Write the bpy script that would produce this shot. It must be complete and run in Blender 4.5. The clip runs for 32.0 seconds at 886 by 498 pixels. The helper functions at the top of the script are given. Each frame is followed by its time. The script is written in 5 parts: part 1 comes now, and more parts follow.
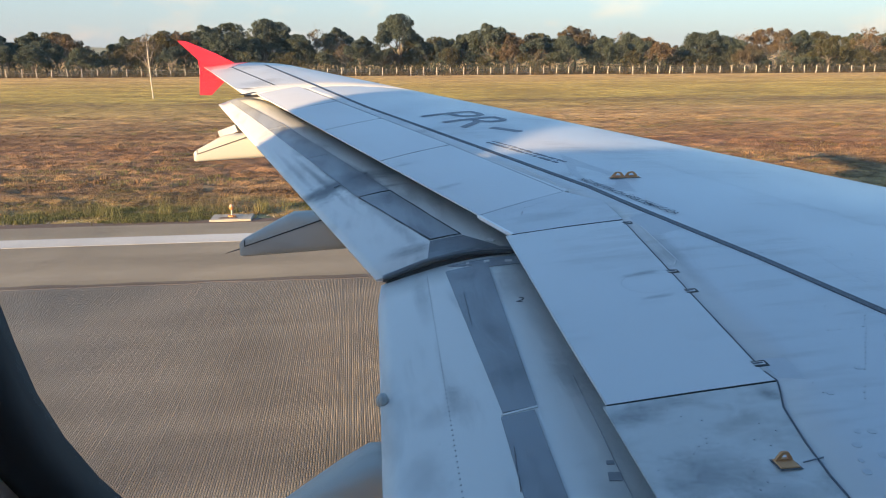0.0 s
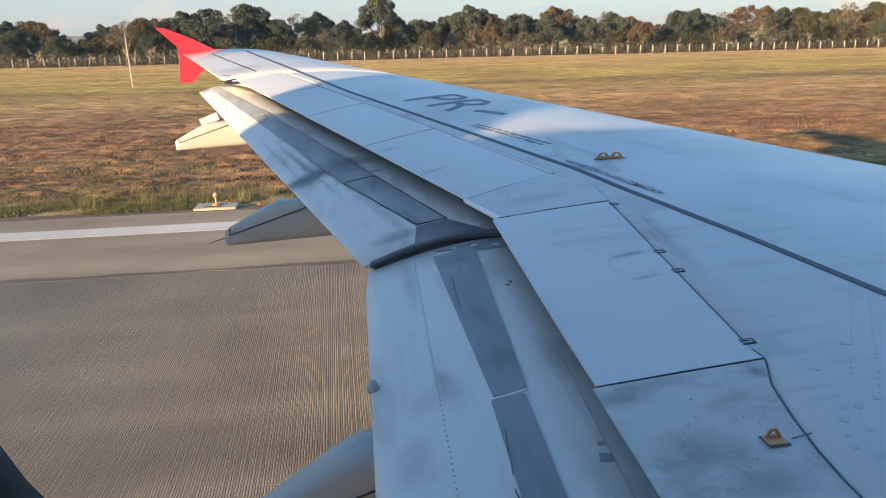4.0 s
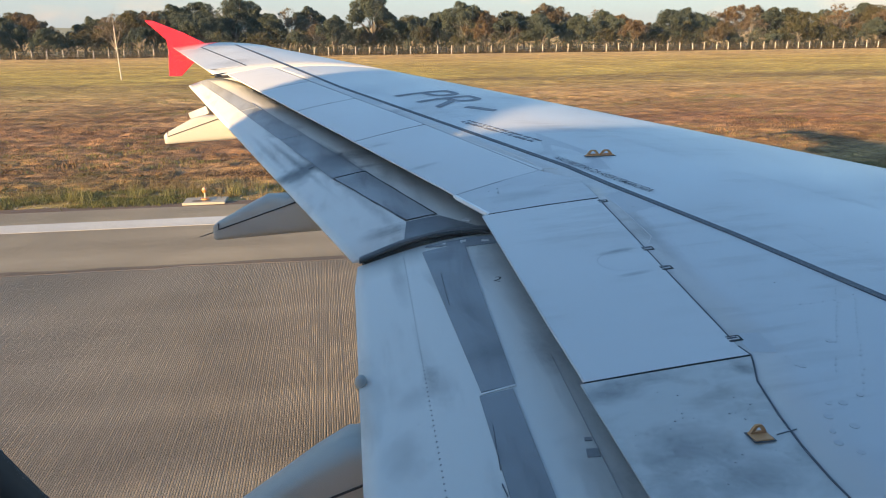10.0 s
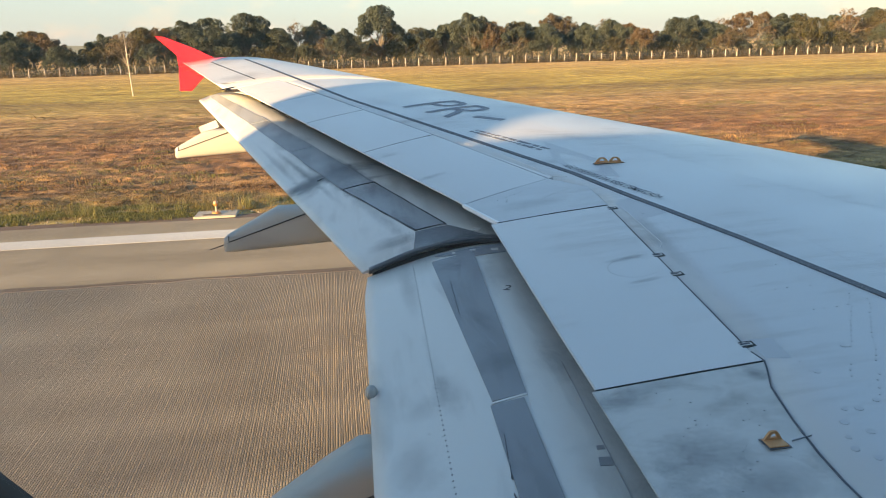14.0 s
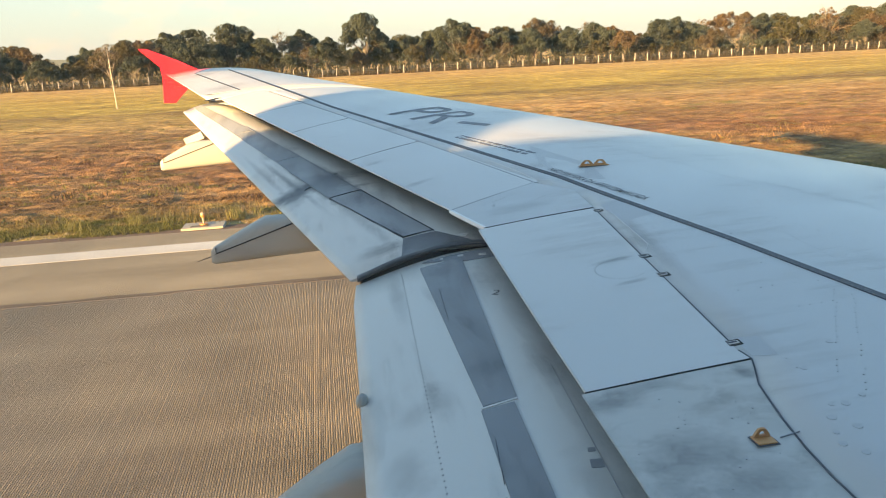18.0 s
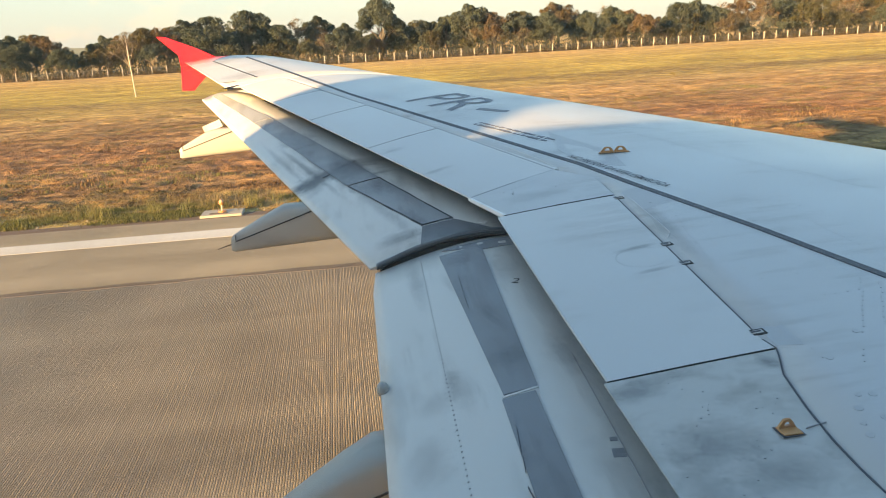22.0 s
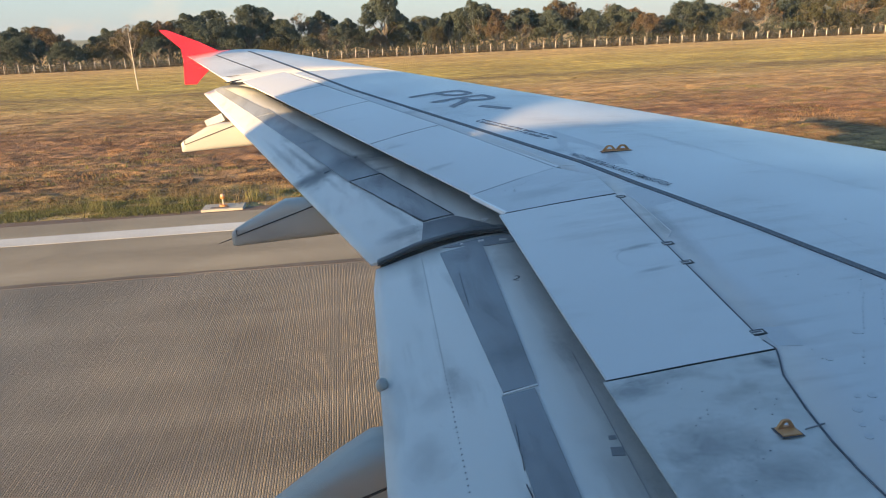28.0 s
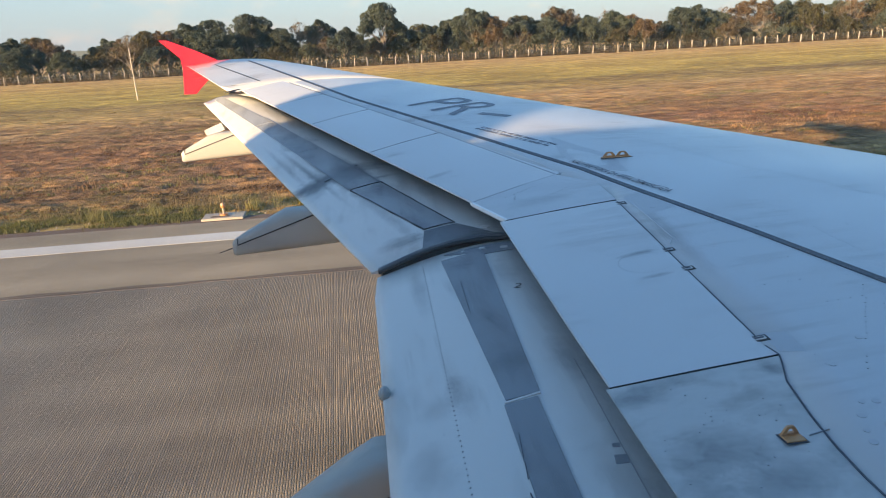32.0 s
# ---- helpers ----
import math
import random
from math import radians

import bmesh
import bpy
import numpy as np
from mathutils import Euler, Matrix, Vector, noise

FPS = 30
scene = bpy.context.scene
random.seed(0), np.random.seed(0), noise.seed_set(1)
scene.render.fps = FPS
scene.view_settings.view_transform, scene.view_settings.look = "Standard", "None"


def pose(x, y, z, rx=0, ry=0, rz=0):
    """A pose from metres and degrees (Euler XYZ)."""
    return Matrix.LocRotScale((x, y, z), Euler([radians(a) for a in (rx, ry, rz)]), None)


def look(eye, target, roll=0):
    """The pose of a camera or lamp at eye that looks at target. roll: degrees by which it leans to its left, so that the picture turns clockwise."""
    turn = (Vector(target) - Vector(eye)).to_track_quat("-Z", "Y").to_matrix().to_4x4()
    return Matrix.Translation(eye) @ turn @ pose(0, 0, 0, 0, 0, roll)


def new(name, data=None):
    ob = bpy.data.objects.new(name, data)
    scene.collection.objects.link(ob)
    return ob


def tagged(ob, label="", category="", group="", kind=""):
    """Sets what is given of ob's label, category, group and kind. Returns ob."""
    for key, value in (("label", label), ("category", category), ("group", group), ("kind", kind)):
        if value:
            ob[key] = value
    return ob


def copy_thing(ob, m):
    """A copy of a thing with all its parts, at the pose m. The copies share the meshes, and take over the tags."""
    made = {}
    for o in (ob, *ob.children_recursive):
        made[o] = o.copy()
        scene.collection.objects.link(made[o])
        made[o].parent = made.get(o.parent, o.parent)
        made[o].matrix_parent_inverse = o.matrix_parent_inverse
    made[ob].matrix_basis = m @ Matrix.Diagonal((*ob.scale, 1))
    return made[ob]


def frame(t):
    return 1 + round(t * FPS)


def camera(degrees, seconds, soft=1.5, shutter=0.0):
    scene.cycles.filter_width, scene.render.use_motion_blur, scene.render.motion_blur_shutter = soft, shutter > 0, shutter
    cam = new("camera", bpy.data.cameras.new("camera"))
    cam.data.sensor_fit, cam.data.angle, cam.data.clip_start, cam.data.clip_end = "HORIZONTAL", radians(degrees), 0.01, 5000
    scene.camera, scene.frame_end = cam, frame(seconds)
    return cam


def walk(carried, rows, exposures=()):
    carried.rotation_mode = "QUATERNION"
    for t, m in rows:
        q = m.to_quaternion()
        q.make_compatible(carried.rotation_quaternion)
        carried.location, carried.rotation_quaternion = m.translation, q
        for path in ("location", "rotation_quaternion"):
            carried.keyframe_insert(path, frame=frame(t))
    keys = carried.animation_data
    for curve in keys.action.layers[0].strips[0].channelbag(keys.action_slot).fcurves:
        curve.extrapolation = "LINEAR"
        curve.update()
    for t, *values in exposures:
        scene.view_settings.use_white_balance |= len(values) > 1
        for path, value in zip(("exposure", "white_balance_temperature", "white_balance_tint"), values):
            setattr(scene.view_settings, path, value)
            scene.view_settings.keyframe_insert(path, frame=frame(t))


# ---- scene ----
# The aircraft stands at the origin of the plan: X forward, Y outboard over the left wing, Z up from the runway.
PATH = [
    # seconds, x, y, z, pitch, roll, yaw
    (0.0, -0.0025, 1.7013, 4.4980, -14.84, 0.19, -6.96),
    (0.5, -0.0063, 1.7150, 4.5041, -15.07, 0.41, -7.24),
    (1.0, -0.0017, 1.7164, 4.4982, -15.22, 0.50, -7.58),
    (1.5, -0.0050, 1.7160, 4.5010, -15.47, 0.68, -8.09),
    (2.0, -0.0032, 1.7183, 4.4978, -15.73, 0.88, -8.55),
    (2.5, -0.0052, 1.7201, 4.5004, -15.84, 0.86, -8.75),
    (4.5, -0.0018, 1.7170, 4.5006, -16.17, 1.11, -8.14),
    (5.0, -0.0045, 1.7217, 4.5014, -16.26, 0.72, -8.31),
    (5.5, -0.0092, 1.7263, 4.4958, -16.57, 0.55, -8.67),
    (6.0, -0.0024, 1.7168, 4.4985, -16.59, 0.50, -9.02),
    (6.5, 0.0009, 1.7144, 4.4972, -16.39, 0.33, -9.21),
    (7.0, -0.0016, 1.7036, 4.4994, -16.21, 0.31, -9.12),
    (7.5, -0.0059, 1.7108, 4.4960, -16.07, 0.51, -8.98),
    (8.0, -0.0031, 1.7202, 4.4896, -16.00, 0.61, -8.85),
    (8.5, 0.0021, 1.7181, 4.4942, -16.53, 0.88, -9.07),
    (9.0, 0.0076, 1.7134, 4.4917, -16.55, 0.88, -9.21),
    (9.5, 0.0049, 1.7160, 4.4935, -16.50, 0.69, -9.25),
    (10.0, -0.0004, 1.7151, 4.4964, -16.40, 0.51, -8.95),
    (10.5, -0.0038, 1.7122, 4.4998, -16.22, 0.26, -8.48),
    (11.0, -0.0010, 1.7073, 4.4946, -15.91, 0.43, -7.94),
    (11.5, -0.0008, 1.7040, 4.5022, -15.65, 0.58, -7.59),
    (12.0, -0.0028, 1.7106, 4.5056, -15.63, 0.58, -7.46),
    (12.5, 0.0020, 1.7194, 4.4979, -15.74, 0.65, -7.58),
    (13.0, -0.0021, 1.7208, 4.5019, -15.99, 1.09, -7.81),
    (13.5, 0.0086, 1.7055, 4.4931, -15.85, 1.26, -8.12),
    (14.0, 0.0082, 1.7174, 4.4856, -15.55, 1.42, -8.34),
    (14.5, 0.0095, 1.7139, 4.4951, -15.49, 1.88, -8.50),
    (16.5, 0.0200, 1.7120, 4.4870, -14.85, 2.63, -9.09),
    (17.0, 0.0240, 1.7030, 4.5000, -14.77, 2.91, -9.25),
    (17.5, 0.0160, 1.7110, 4.4920, -14.91, 2.89, -9.35),
    (18.0, 0.0190, 1.7110, 4.4890, -15.14, 2.57, -9.51),
    (18.5, 0.0156, 1.7059, 4.4925, -15.26, 2.44, -9.46),
    (19.0, 0.0080, 1.7310, 4.4880, -15.59, 2.10, -9.16),
    (19.5, 0.0090, 1.7290, 4.4930, -16.03, 2.05, -8.82),
    (20.0, 0.0070, 1.7190, 4.4990, -16.19, 2.20, -8.78),
    (20.5, 0.0120, 1.7210, 4.4980, -15.91, 2.69, -8.76),
    (21.0, 0.0040, 1.7260, 4.4970, -15.83, 2.76, -8.81),
    (21.5, 0.0020, 1.7270, 4.4990, -16.08, 2.89, -8.63),
    (22.0, 0.0033, 1.7254, 4.4962, -16.13, 2.97, -8.27),
    (22.5, -0.0006, 1.7306, 4.4992, -16.45, 2.83, -7.92),
    (23.0, 0.0036, 1.7257, 4.5033, -16.60, 2.86, -7.44),
    (23.5, 0.0039, 1.7282, 4.5019, -16.73, 2.43, -6.90),
    (24.0, -0.0008, 1.7337, 4.4899, -16.79, 1.99, -6.48),
    (24.5, -0.0045, 1.7359, 4.4968, -16.86, 1.76, -6.37),
    (25.0, -0.0068, 1.7329, 4.5031, -16.81, 1.67, -6.61),
    (25.5, -0.0034, 1.7335, 4.4927, -16.58, 1.61, -6.95),
    (27.5, -0.0025, 1.7334, 4.4960, -16.43, 2.28, -8.10),
    (28.0, 0.0024, 1.7271, 4.4974, -16.39, 2.38, -8.04),
    (28.5, -0.0008, 1.7282, 4.4991, -16.33, 2.44, -7.91),
    (29.0, -0.0001, 1.7274, 4.4971, -16.24, 2.38, -7.81),
    (29.5, -0.0080, 1.7348, 4.4969, -16.16, 2.10, -7.77),
    (30.0, -0.0035, 1.7227, 4.5027, -16.11, 2.23, -7.85),
    (30.5, -0.0053, 1.7308, 4.5043, -16.15, 2.48, -7.94),
    (31.0, 0.0004, 1.7255, 4.5032, -16.17, 2.65, -8.10),
    (31.5, 0.0031, 1.7135, 4.5013, -15.96, 2.69, -8.07),
    (32.0, -0.0030, 1.7300, 4.5020, -15.84, 2.83, -8.16),
]
cam = camera(62.2, 32.0, soft=0.9)
walk(cam, [(t, pose(x, y, z, 90 + p, r, w)) for t, x, y, z, p, r, w in PATH],
     exposures=[(0.0, 1.94, 7750, 10), (5.0, 1.96, 7800, 10), (9.0, 1.98, 8100, 10), (12.0, 2.05, 8800, 10), (13.0, 2.1, 9300, 10), (14.5, 2.2, 10300, 10), (17.0, 2.35, 11600, 10), (22.5, 2.35, 11600, 10), (24.0, 2.1, 9600, 10), (25.0, 2.03, 8500, 10), (28.0, 1.95, 8300, 10), (30.0, 1.93, 7900, 10), (32.0, 1.93, 7700, 10)])

# ---- light ----
SUN_AZ, SUN_EL = 56.0, 8.6          # the shadow's heading off the wing line, and the sun's height
sun = new("sun", bpy.data.lights.new("sun", "SUN"))
sun.data.energy, sun.data.angle, sun.data.color = 3.6, radians(0.6), (1.0, 0.73, 0.46)
ch, sh = math.cos(radians(SUN_AZ)), math.sin(radians(SUN_AZ))
sun.matrix_world = look((0, 0, 60), (sh * 60, ch * 60, 60 - 60 * math.tan(radians(SUN_EL))))
world = bpy.data.worlds.new("evening_sky")
scene.world = world
world.use_nodes = True
wt = world.node_tree
sky = wt.nodes.new("ShaderNodeTexSky")
sky.sky_type, sky.sun_disc = "NISHITA", False
sky.sun_elevation, sky.sun_rotation = radians(SUN_EL), math.atan2(-sh, -ch)
sky.air_density, sky.dust_density, sky.ozone_density = 1.0, 0.4, 4.0
# low evening clouds
tcw = wt.nodes.new("ShaderNodeTexCoord")
mpw = wt.nodes.new("ShaderNodeMapping")
mpw.inputs["Scale"].default_value = (2.9, 2.9, 7.0)
cn = wt.nodes.new("ShaderNodeTexNoise")
cn.inputs["Scale"].default_value, cn.inputs["Detail"].default_value, cn.inputs["Roughness"].default_value = 2.3, 7, 0.55
cr = wt.nodes.new("ShaderNodeValToRGB")
cr.color_ramp.elements[0].position, cr.color_ramp.elements[1].position = 0.57, 0.70
cr.color_ramp.elements[1].color = (0.75, 0.75, 0.75, 1)
cm = wt.nodes.new("ShaderNodeMix")
cm.data_type, cm.blend_type = "RGBA", "MIX"
cl = wt.nodes.new("ShaderNodeMix")
cl.data_type, cl.blend_type = "RGBA", "MULTIPLY"
cl.inputs[0].default_value, cl.inputs[7].default_value = 1.0, (1.50, 1.12, 0.95, 1)
wt.links.new(tcw.outputs["Generated"], mpw.inputs[0])
wt.links.new(mpw.outputs[0], cn.inputs["Vector"])
wt.links.new(cn.outputs["Fac"], cr.inputs[0])
wt.links.new(cr.outputs[0], cm.inputs[0])
wt.links.new(cl.outputs[2], cm.inputs[7])
sx = wt.nodes.new("ShaderNodeSeparateXYZ")
hz = wt.nodes.new("ShaderNodeValToRGB")
hz.color_ramp.elements[0].color, hz.color_ramp.elements[1].color = (0.8, 0.8, 0.8, 1), (0, 0, 0, 1)
hz.color_ramp.elements[0].position, hz.color_ramp.elements[1].position = 0.02, 0.30
hm = wt.nodes.new("ShaderNodeMix")
hm.data_type, hm.blend_type = "RGBA", "MIX"
hm.inputs[7].default_value = (1.02, 1.25, 1.72, 1)
wt.links.new(tcw.outputs["Generated"], sx.inputs[0])
wt.links.new(sx.outputs[2], hz.inputs[0])
wt.links.new(hz.outputs[0], hm.inputs[0])
wt.links.new(sky.outputs[0], hm.inputs[6])
wt.links.new(hm.outputs[2], cl.inputs[6])
wt.links.new(hm.outputs[2], cm.inputs[6])
wt.links.new(cm.outputs[2], wt.nodes["Background"].inputs[0])
wt.nodes["Background"].inputs[1].default_value = 0.12

# ---- materials ----


def material(name, base, rough=0.6, metal=0.0, spec=0.5):
    m = bpy.data.materials.new(name)
    m.use_nodes = True
    b = m.node_tree.nodes["Principled BSDF"]
    b.inputs["Base Color"].default_value = (*base, 1)
    b.inputs["Roughness"].default_value = rough
    b.inputs["Metallic"].default_value = metal
    b.inputs["Specular IOR Level"].default_value = spec
    return m, m.node_tree, b


def coords(nt, scale=(1, 1, 1), turn=(0, 0, 0)):
    tc = nt.nodes.new("ShaderNodeTexCoord")
    mp = nt.nodes.new("ShaderNodeMapping")
    mp.inputs["Scale"].default_value, mp.inputs["Rotation"].default_value = scale, turn
    nt.links.new(tc.outputs["Object"], mp.inputs[0])
    return mp.outputs[0]


def noisy(nt, vec, scale, detail=6, rough=0.6, distort=0.0):
    n = nt.nodes.new("ShaderNodeTexNoise")
    n.inputs["Scale"].default_value, n.inputs["Detail"].default_value = scale, detail
    n.inputs["Roughness"].default_value, n.inputs["Distortion"].default_value = rough, distort
    nt.links.new(vec, n.inputs["Vector"])
    return n.outputs["Fac"]


def ramp(nt, fac, stops):
    r = nt.nodes.new("ShaderNodeValToRGB")
    el = r.color_ramp.elements
    while len(el) < len(stops):
        el.new(0.5)
    for e, (p, c) in zip(el, stops):
        e.position = p
        e.color = (*c, 1) if len(c) == 3 else c
    nt.links.new(fac, r.inputs[0])
    return r.outputs[0]


def mix(nt, fac, a, b, kind="MIX"):
    n = nt.nodes.new("ShaderNodeMix")
    n.data_type, n.blend_type = "RGBA", kind
    for sock, v in ((n.inputs[0], fac), (n.inputs[6], a), (n.inputs[7], b)):
        if isinstance(v, (int, float)):
            sock.default_value = v
        elif isinstance(v, tuple):
            sock.default_value = (*v, 1)
        else:
            nt.links.new(v, sock)
    return n.outputs[2]


def relief(nt, b, height, strength, dist=0.01):
    n = nt.nodes.new("ShaderNodeBump")
    n.inputs["Strength"].default_value, n.inputs["Distance"].default_value = strength, dist
    nt.links.new(height, n.inputs["Height"])
    nt.links.new(n.outputs[0], b.inputs["Normal"])


def grey(v):
    return (v, v, v)


def paint(name, base, rough=0.38, dirt=0.5, dirt_tone=(0.16, 0.14, 0.12), streak=(0.5, 5.0, 2.0), lo=0.52, hi=0.78, soot_and_shade=()):
    """Aircraft paint: blotches, streaks along the airflow, fine specks; further dark spots are soot stains (centre,
    half sizes, turn, strength), the long ones soot mixed with painted shade.
    """
    m, nt, b = material(name, base, rough)
    v = coords(nt)
    vs = coords(nt, streak)
    blotch = noisy(nt, v, 1.3, 5, 0.62)
    run = noisy(nt, vs, 2.2, 6, 0.65, 0.4)
    both = mix(nt, 0.5, blotch, run)
    amount = ramp(nt, both, [(lo, grey(0.0)), (hi, grey(dirt))])
    tone = mix(nt, noisy(nt, v, 0.35, 3), tuple(c * 0.93 for c in base), tuple(min(1, c * 1.06) for c in base))
    col = mix(nt, amount, tone, dirt_tone)
    speck = ramp(nt, noisy(nt, v, 38, 3, 0.7), [(0.66, grey(0.0)), (0.78, grey(0.5))])
    col = mix(nt, speck, col, dirt_tone)
    rag = noisy(nt, v, 9.0, 10, 0.8)
    grain = ramp(nt, noisy(nt, v, 45.0, 6, 0.8), [(0.36, grey(0.75)), (0.64, grey(1.0))])
    for (cx, cy), (hx, hy), turn, power in soot_and_shade:
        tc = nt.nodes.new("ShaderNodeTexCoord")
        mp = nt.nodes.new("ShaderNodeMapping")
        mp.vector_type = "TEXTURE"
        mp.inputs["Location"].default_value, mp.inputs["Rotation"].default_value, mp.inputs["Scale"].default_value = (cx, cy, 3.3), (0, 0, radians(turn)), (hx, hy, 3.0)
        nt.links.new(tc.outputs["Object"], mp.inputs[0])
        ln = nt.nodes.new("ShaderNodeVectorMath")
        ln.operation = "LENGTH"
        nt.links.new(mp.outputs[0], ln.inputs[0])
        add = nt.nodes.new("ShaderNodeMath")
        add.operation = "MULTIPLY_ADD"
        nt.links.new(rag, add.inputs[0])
        # long entries fade smoothly: soot with painted shade, not ragged stains
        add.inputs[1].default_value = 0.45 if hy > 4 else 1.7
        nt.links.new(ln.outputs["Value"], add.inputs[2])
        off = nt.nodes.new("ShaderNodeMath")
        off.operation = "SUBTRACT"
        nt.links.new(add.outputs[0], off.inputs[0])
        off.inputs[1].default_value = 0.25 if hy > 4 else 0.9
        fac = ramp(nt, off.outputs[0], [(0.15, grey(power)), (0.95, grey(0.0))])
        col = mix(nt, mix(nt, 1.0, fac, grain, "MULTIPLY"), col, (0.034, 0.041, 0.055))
    nt.links.new(col, b.inputs["Base Color"])
    nt.links.new(ramp(nt, blotch, [(0.3, grey(rough * 0.85)), (0.7, grey(min(1, rough * 1.35)))]), b.inputs["Roughness"])
    relief(nt, b, noisy(nt, v, 2.5, 2), 0.12, 0.01)
    return m


M_WING = paint("wing_grey_paint", (0.55, 0.57, 0.58), 0.34, 0.5, soot_and_shade=[((-2.1, 16.2), (0.6, 0.5), 0, 0.35), ((-1.5, 14.2), (0.5, 0.35), 20, 0.35), ((1.86, 5.75), (0.07, 0.8), -4, 0.3), ((1.35, 6.65), (0.3, 0.12), 0, 0.3), ((1.75, 7.55), (0.25, 0.10), 0, 0.3), ((0.75, 9.6), (0.35, 0.12), 20, 0.3), ((-0.2, 12.2), (0.4, 0.15), 20, 0.3)])
M_SPOILER = paint("spoiler_paint", (0.62, 0.63, 0.63), 0.36, 0.34, soot_and_shade=[((1.58, 5.48), (0.16, 0.035), 6, 0.6), ((1.54, 5.17), (0.12, 0.03), 5, 0.4), ((0.75, 7.6), (0.16, 0.06), 20, 0.35), ((0.45, 8.4), (0.14, 0.05), 20, 0.3)])
# the two entries longer than 4 m paint soot plus shade along the spoilers' edge
M_FLAP = paint("flap_cream_paint", (0.69, 0.685, 0.655), 0.40, 0.55, (0.15, 0.14, 0.13), (4.0, 0.5, 2.0), 0.5, 0.75, soot_and_shade=[
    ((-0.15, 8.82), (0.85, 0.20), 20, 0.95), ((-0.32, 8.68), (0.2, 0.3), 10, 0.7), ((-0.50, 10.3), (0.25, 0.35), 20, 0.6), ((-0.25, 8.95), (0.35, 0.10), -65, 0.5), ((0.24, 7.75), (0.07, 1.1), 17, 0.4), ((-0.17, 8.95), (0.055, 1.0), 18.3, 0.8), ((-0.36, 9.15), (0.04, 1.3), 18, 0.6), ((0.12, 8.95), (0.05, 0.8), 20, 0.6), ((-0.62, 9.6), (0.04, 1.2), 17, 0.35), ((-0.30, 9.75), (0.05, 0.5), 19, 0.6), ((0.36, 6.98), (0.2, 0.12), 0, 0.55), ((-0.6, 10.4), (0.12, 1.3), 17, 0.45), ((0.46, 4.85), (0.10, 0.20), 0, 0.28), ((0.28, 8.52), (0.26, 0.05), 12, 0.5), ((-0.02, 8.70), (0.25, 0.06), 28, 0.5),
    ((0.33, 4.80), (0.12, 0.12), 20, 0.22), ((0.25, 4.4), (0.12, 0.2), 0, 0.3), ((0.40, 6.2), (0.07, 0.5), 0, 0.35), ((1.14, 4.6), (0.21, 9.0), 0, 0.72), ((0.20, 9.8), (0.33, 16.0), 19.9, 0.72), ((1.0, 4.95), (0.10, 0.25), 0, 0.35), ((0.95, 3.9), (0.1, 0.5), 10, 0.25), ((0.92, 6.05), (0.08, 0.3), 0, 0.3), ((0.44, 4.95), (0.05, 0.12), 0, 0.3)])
M_FLAPNOSE = paint("flap_nose_grey", (0.40, 0.41, 0.42), 0.42, 0.7, (0.09, 0.09, 0.095), soot_and_shade=[((1.05, 5.6), (0.10, 0.9), 0, 0.7), ((1.04, 4.2), (0.10, 0.9), 0, 0.7), ((-0.1, 9.9), (0.10, 1.0), 20, 0.6), ((-0.9, 12.0), (0.10, 1.2), 20, 0.5), 
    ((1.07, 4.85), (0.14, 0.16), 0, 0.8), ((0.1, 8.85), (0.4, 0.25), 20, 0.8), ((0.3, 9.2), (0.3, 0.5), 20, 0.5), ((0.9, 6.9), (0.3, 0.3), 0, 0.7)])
M_PANEL = paint("scuffed_root_panel", (0.55, 0.55, 0.53), 0.48, 0.75, (0.15, 0.135, 0.12), (3.0, 5.0, 1.0), 0.46, 0.72, soot_and_shade=[((1.16, 3.80), (0.20, 0.16), 0, 0.55), ((1.02, 4.18), (0.16, 0.09), 0, 0.6), ((1.2, 4.24), (0.25, 0.05), 0, 0.35), ((1.30, 3.60), (0.22, 0.14), 0, 0.5), ((1.60, 4.20), (0.05, 0.07), 20, 0.6), ((1.54, 3.62), (0.04, 0.2), 0, 0.4), ((1.05, 3.55), (0.1, 0.3), 0, 0.4)])
M_STRIP = paint("slate_grey_seal_strip", (0.235, 0.26, 0.285), 0.36, 0.8, (0.07, 0.07, 0.075), (3.2, 0.55, 2.0), 0.47, 0.70, soot_and_shade=[
    ((0.0, 8.8), (0.4, 0.4), 20, 0.8), ((0.62, 7.0), (0.35, 0.25), 0, 0.75), ((0.9, 6.7), (0.4, 0.22), 0, 0.75), ((0.70, 6.3), (0.14, 0.12), 0, 0.4), ((0.72, 5.0), (0.14, 0.10), 0, 0.35), ((-0.6, 10.3), (0.2, 0.6), 20, 0.5)])
M_STRIPOUT = paint("grimy_blue_grey_strip", (0.31, 0.335, 0.355), 0.40, 0.85, (0.09, 0.092, 0.10), (3.6, 0.5, 2.0), 0.46, 0.68, soot_and_shade=[((0.0, 8.8), (0.35, 0.35), 20, 0.7), ((0.50, 7.2), (0.10, 0.3), 18, 0.5), ((-0.6, 10.3), (0.2, 0.6), 20, 0.45)])
M_PATCH = paint("repainted_patch", (0.46, 0.48, 0.50), 0.4, 0.2)
M_RED = paint("red_paint", (0.72, 0.02, 0.045), 0.35, 0.15, (0.4, 0.05, 0.05))
M_FAIR = paint("fairing_paint", (0.40, 0.40, 0.37), 0.4, 0.4)
M_HULL = paint("hull_grey_paint", (0.25, 0.26, 0.27), 0.35, 0.2)
M_DARK, _, _ = material("black_rubber", (0.018, 0.018, 0.02), 0.7)
# dark lettering, its base lightened to stand in for the sky's sheen
M_SHEENLETTER, _, _ = material("lettering_with_sky_sheen", (0.20, 0.215, 0.245), 0.62, 0.0, 0.3)
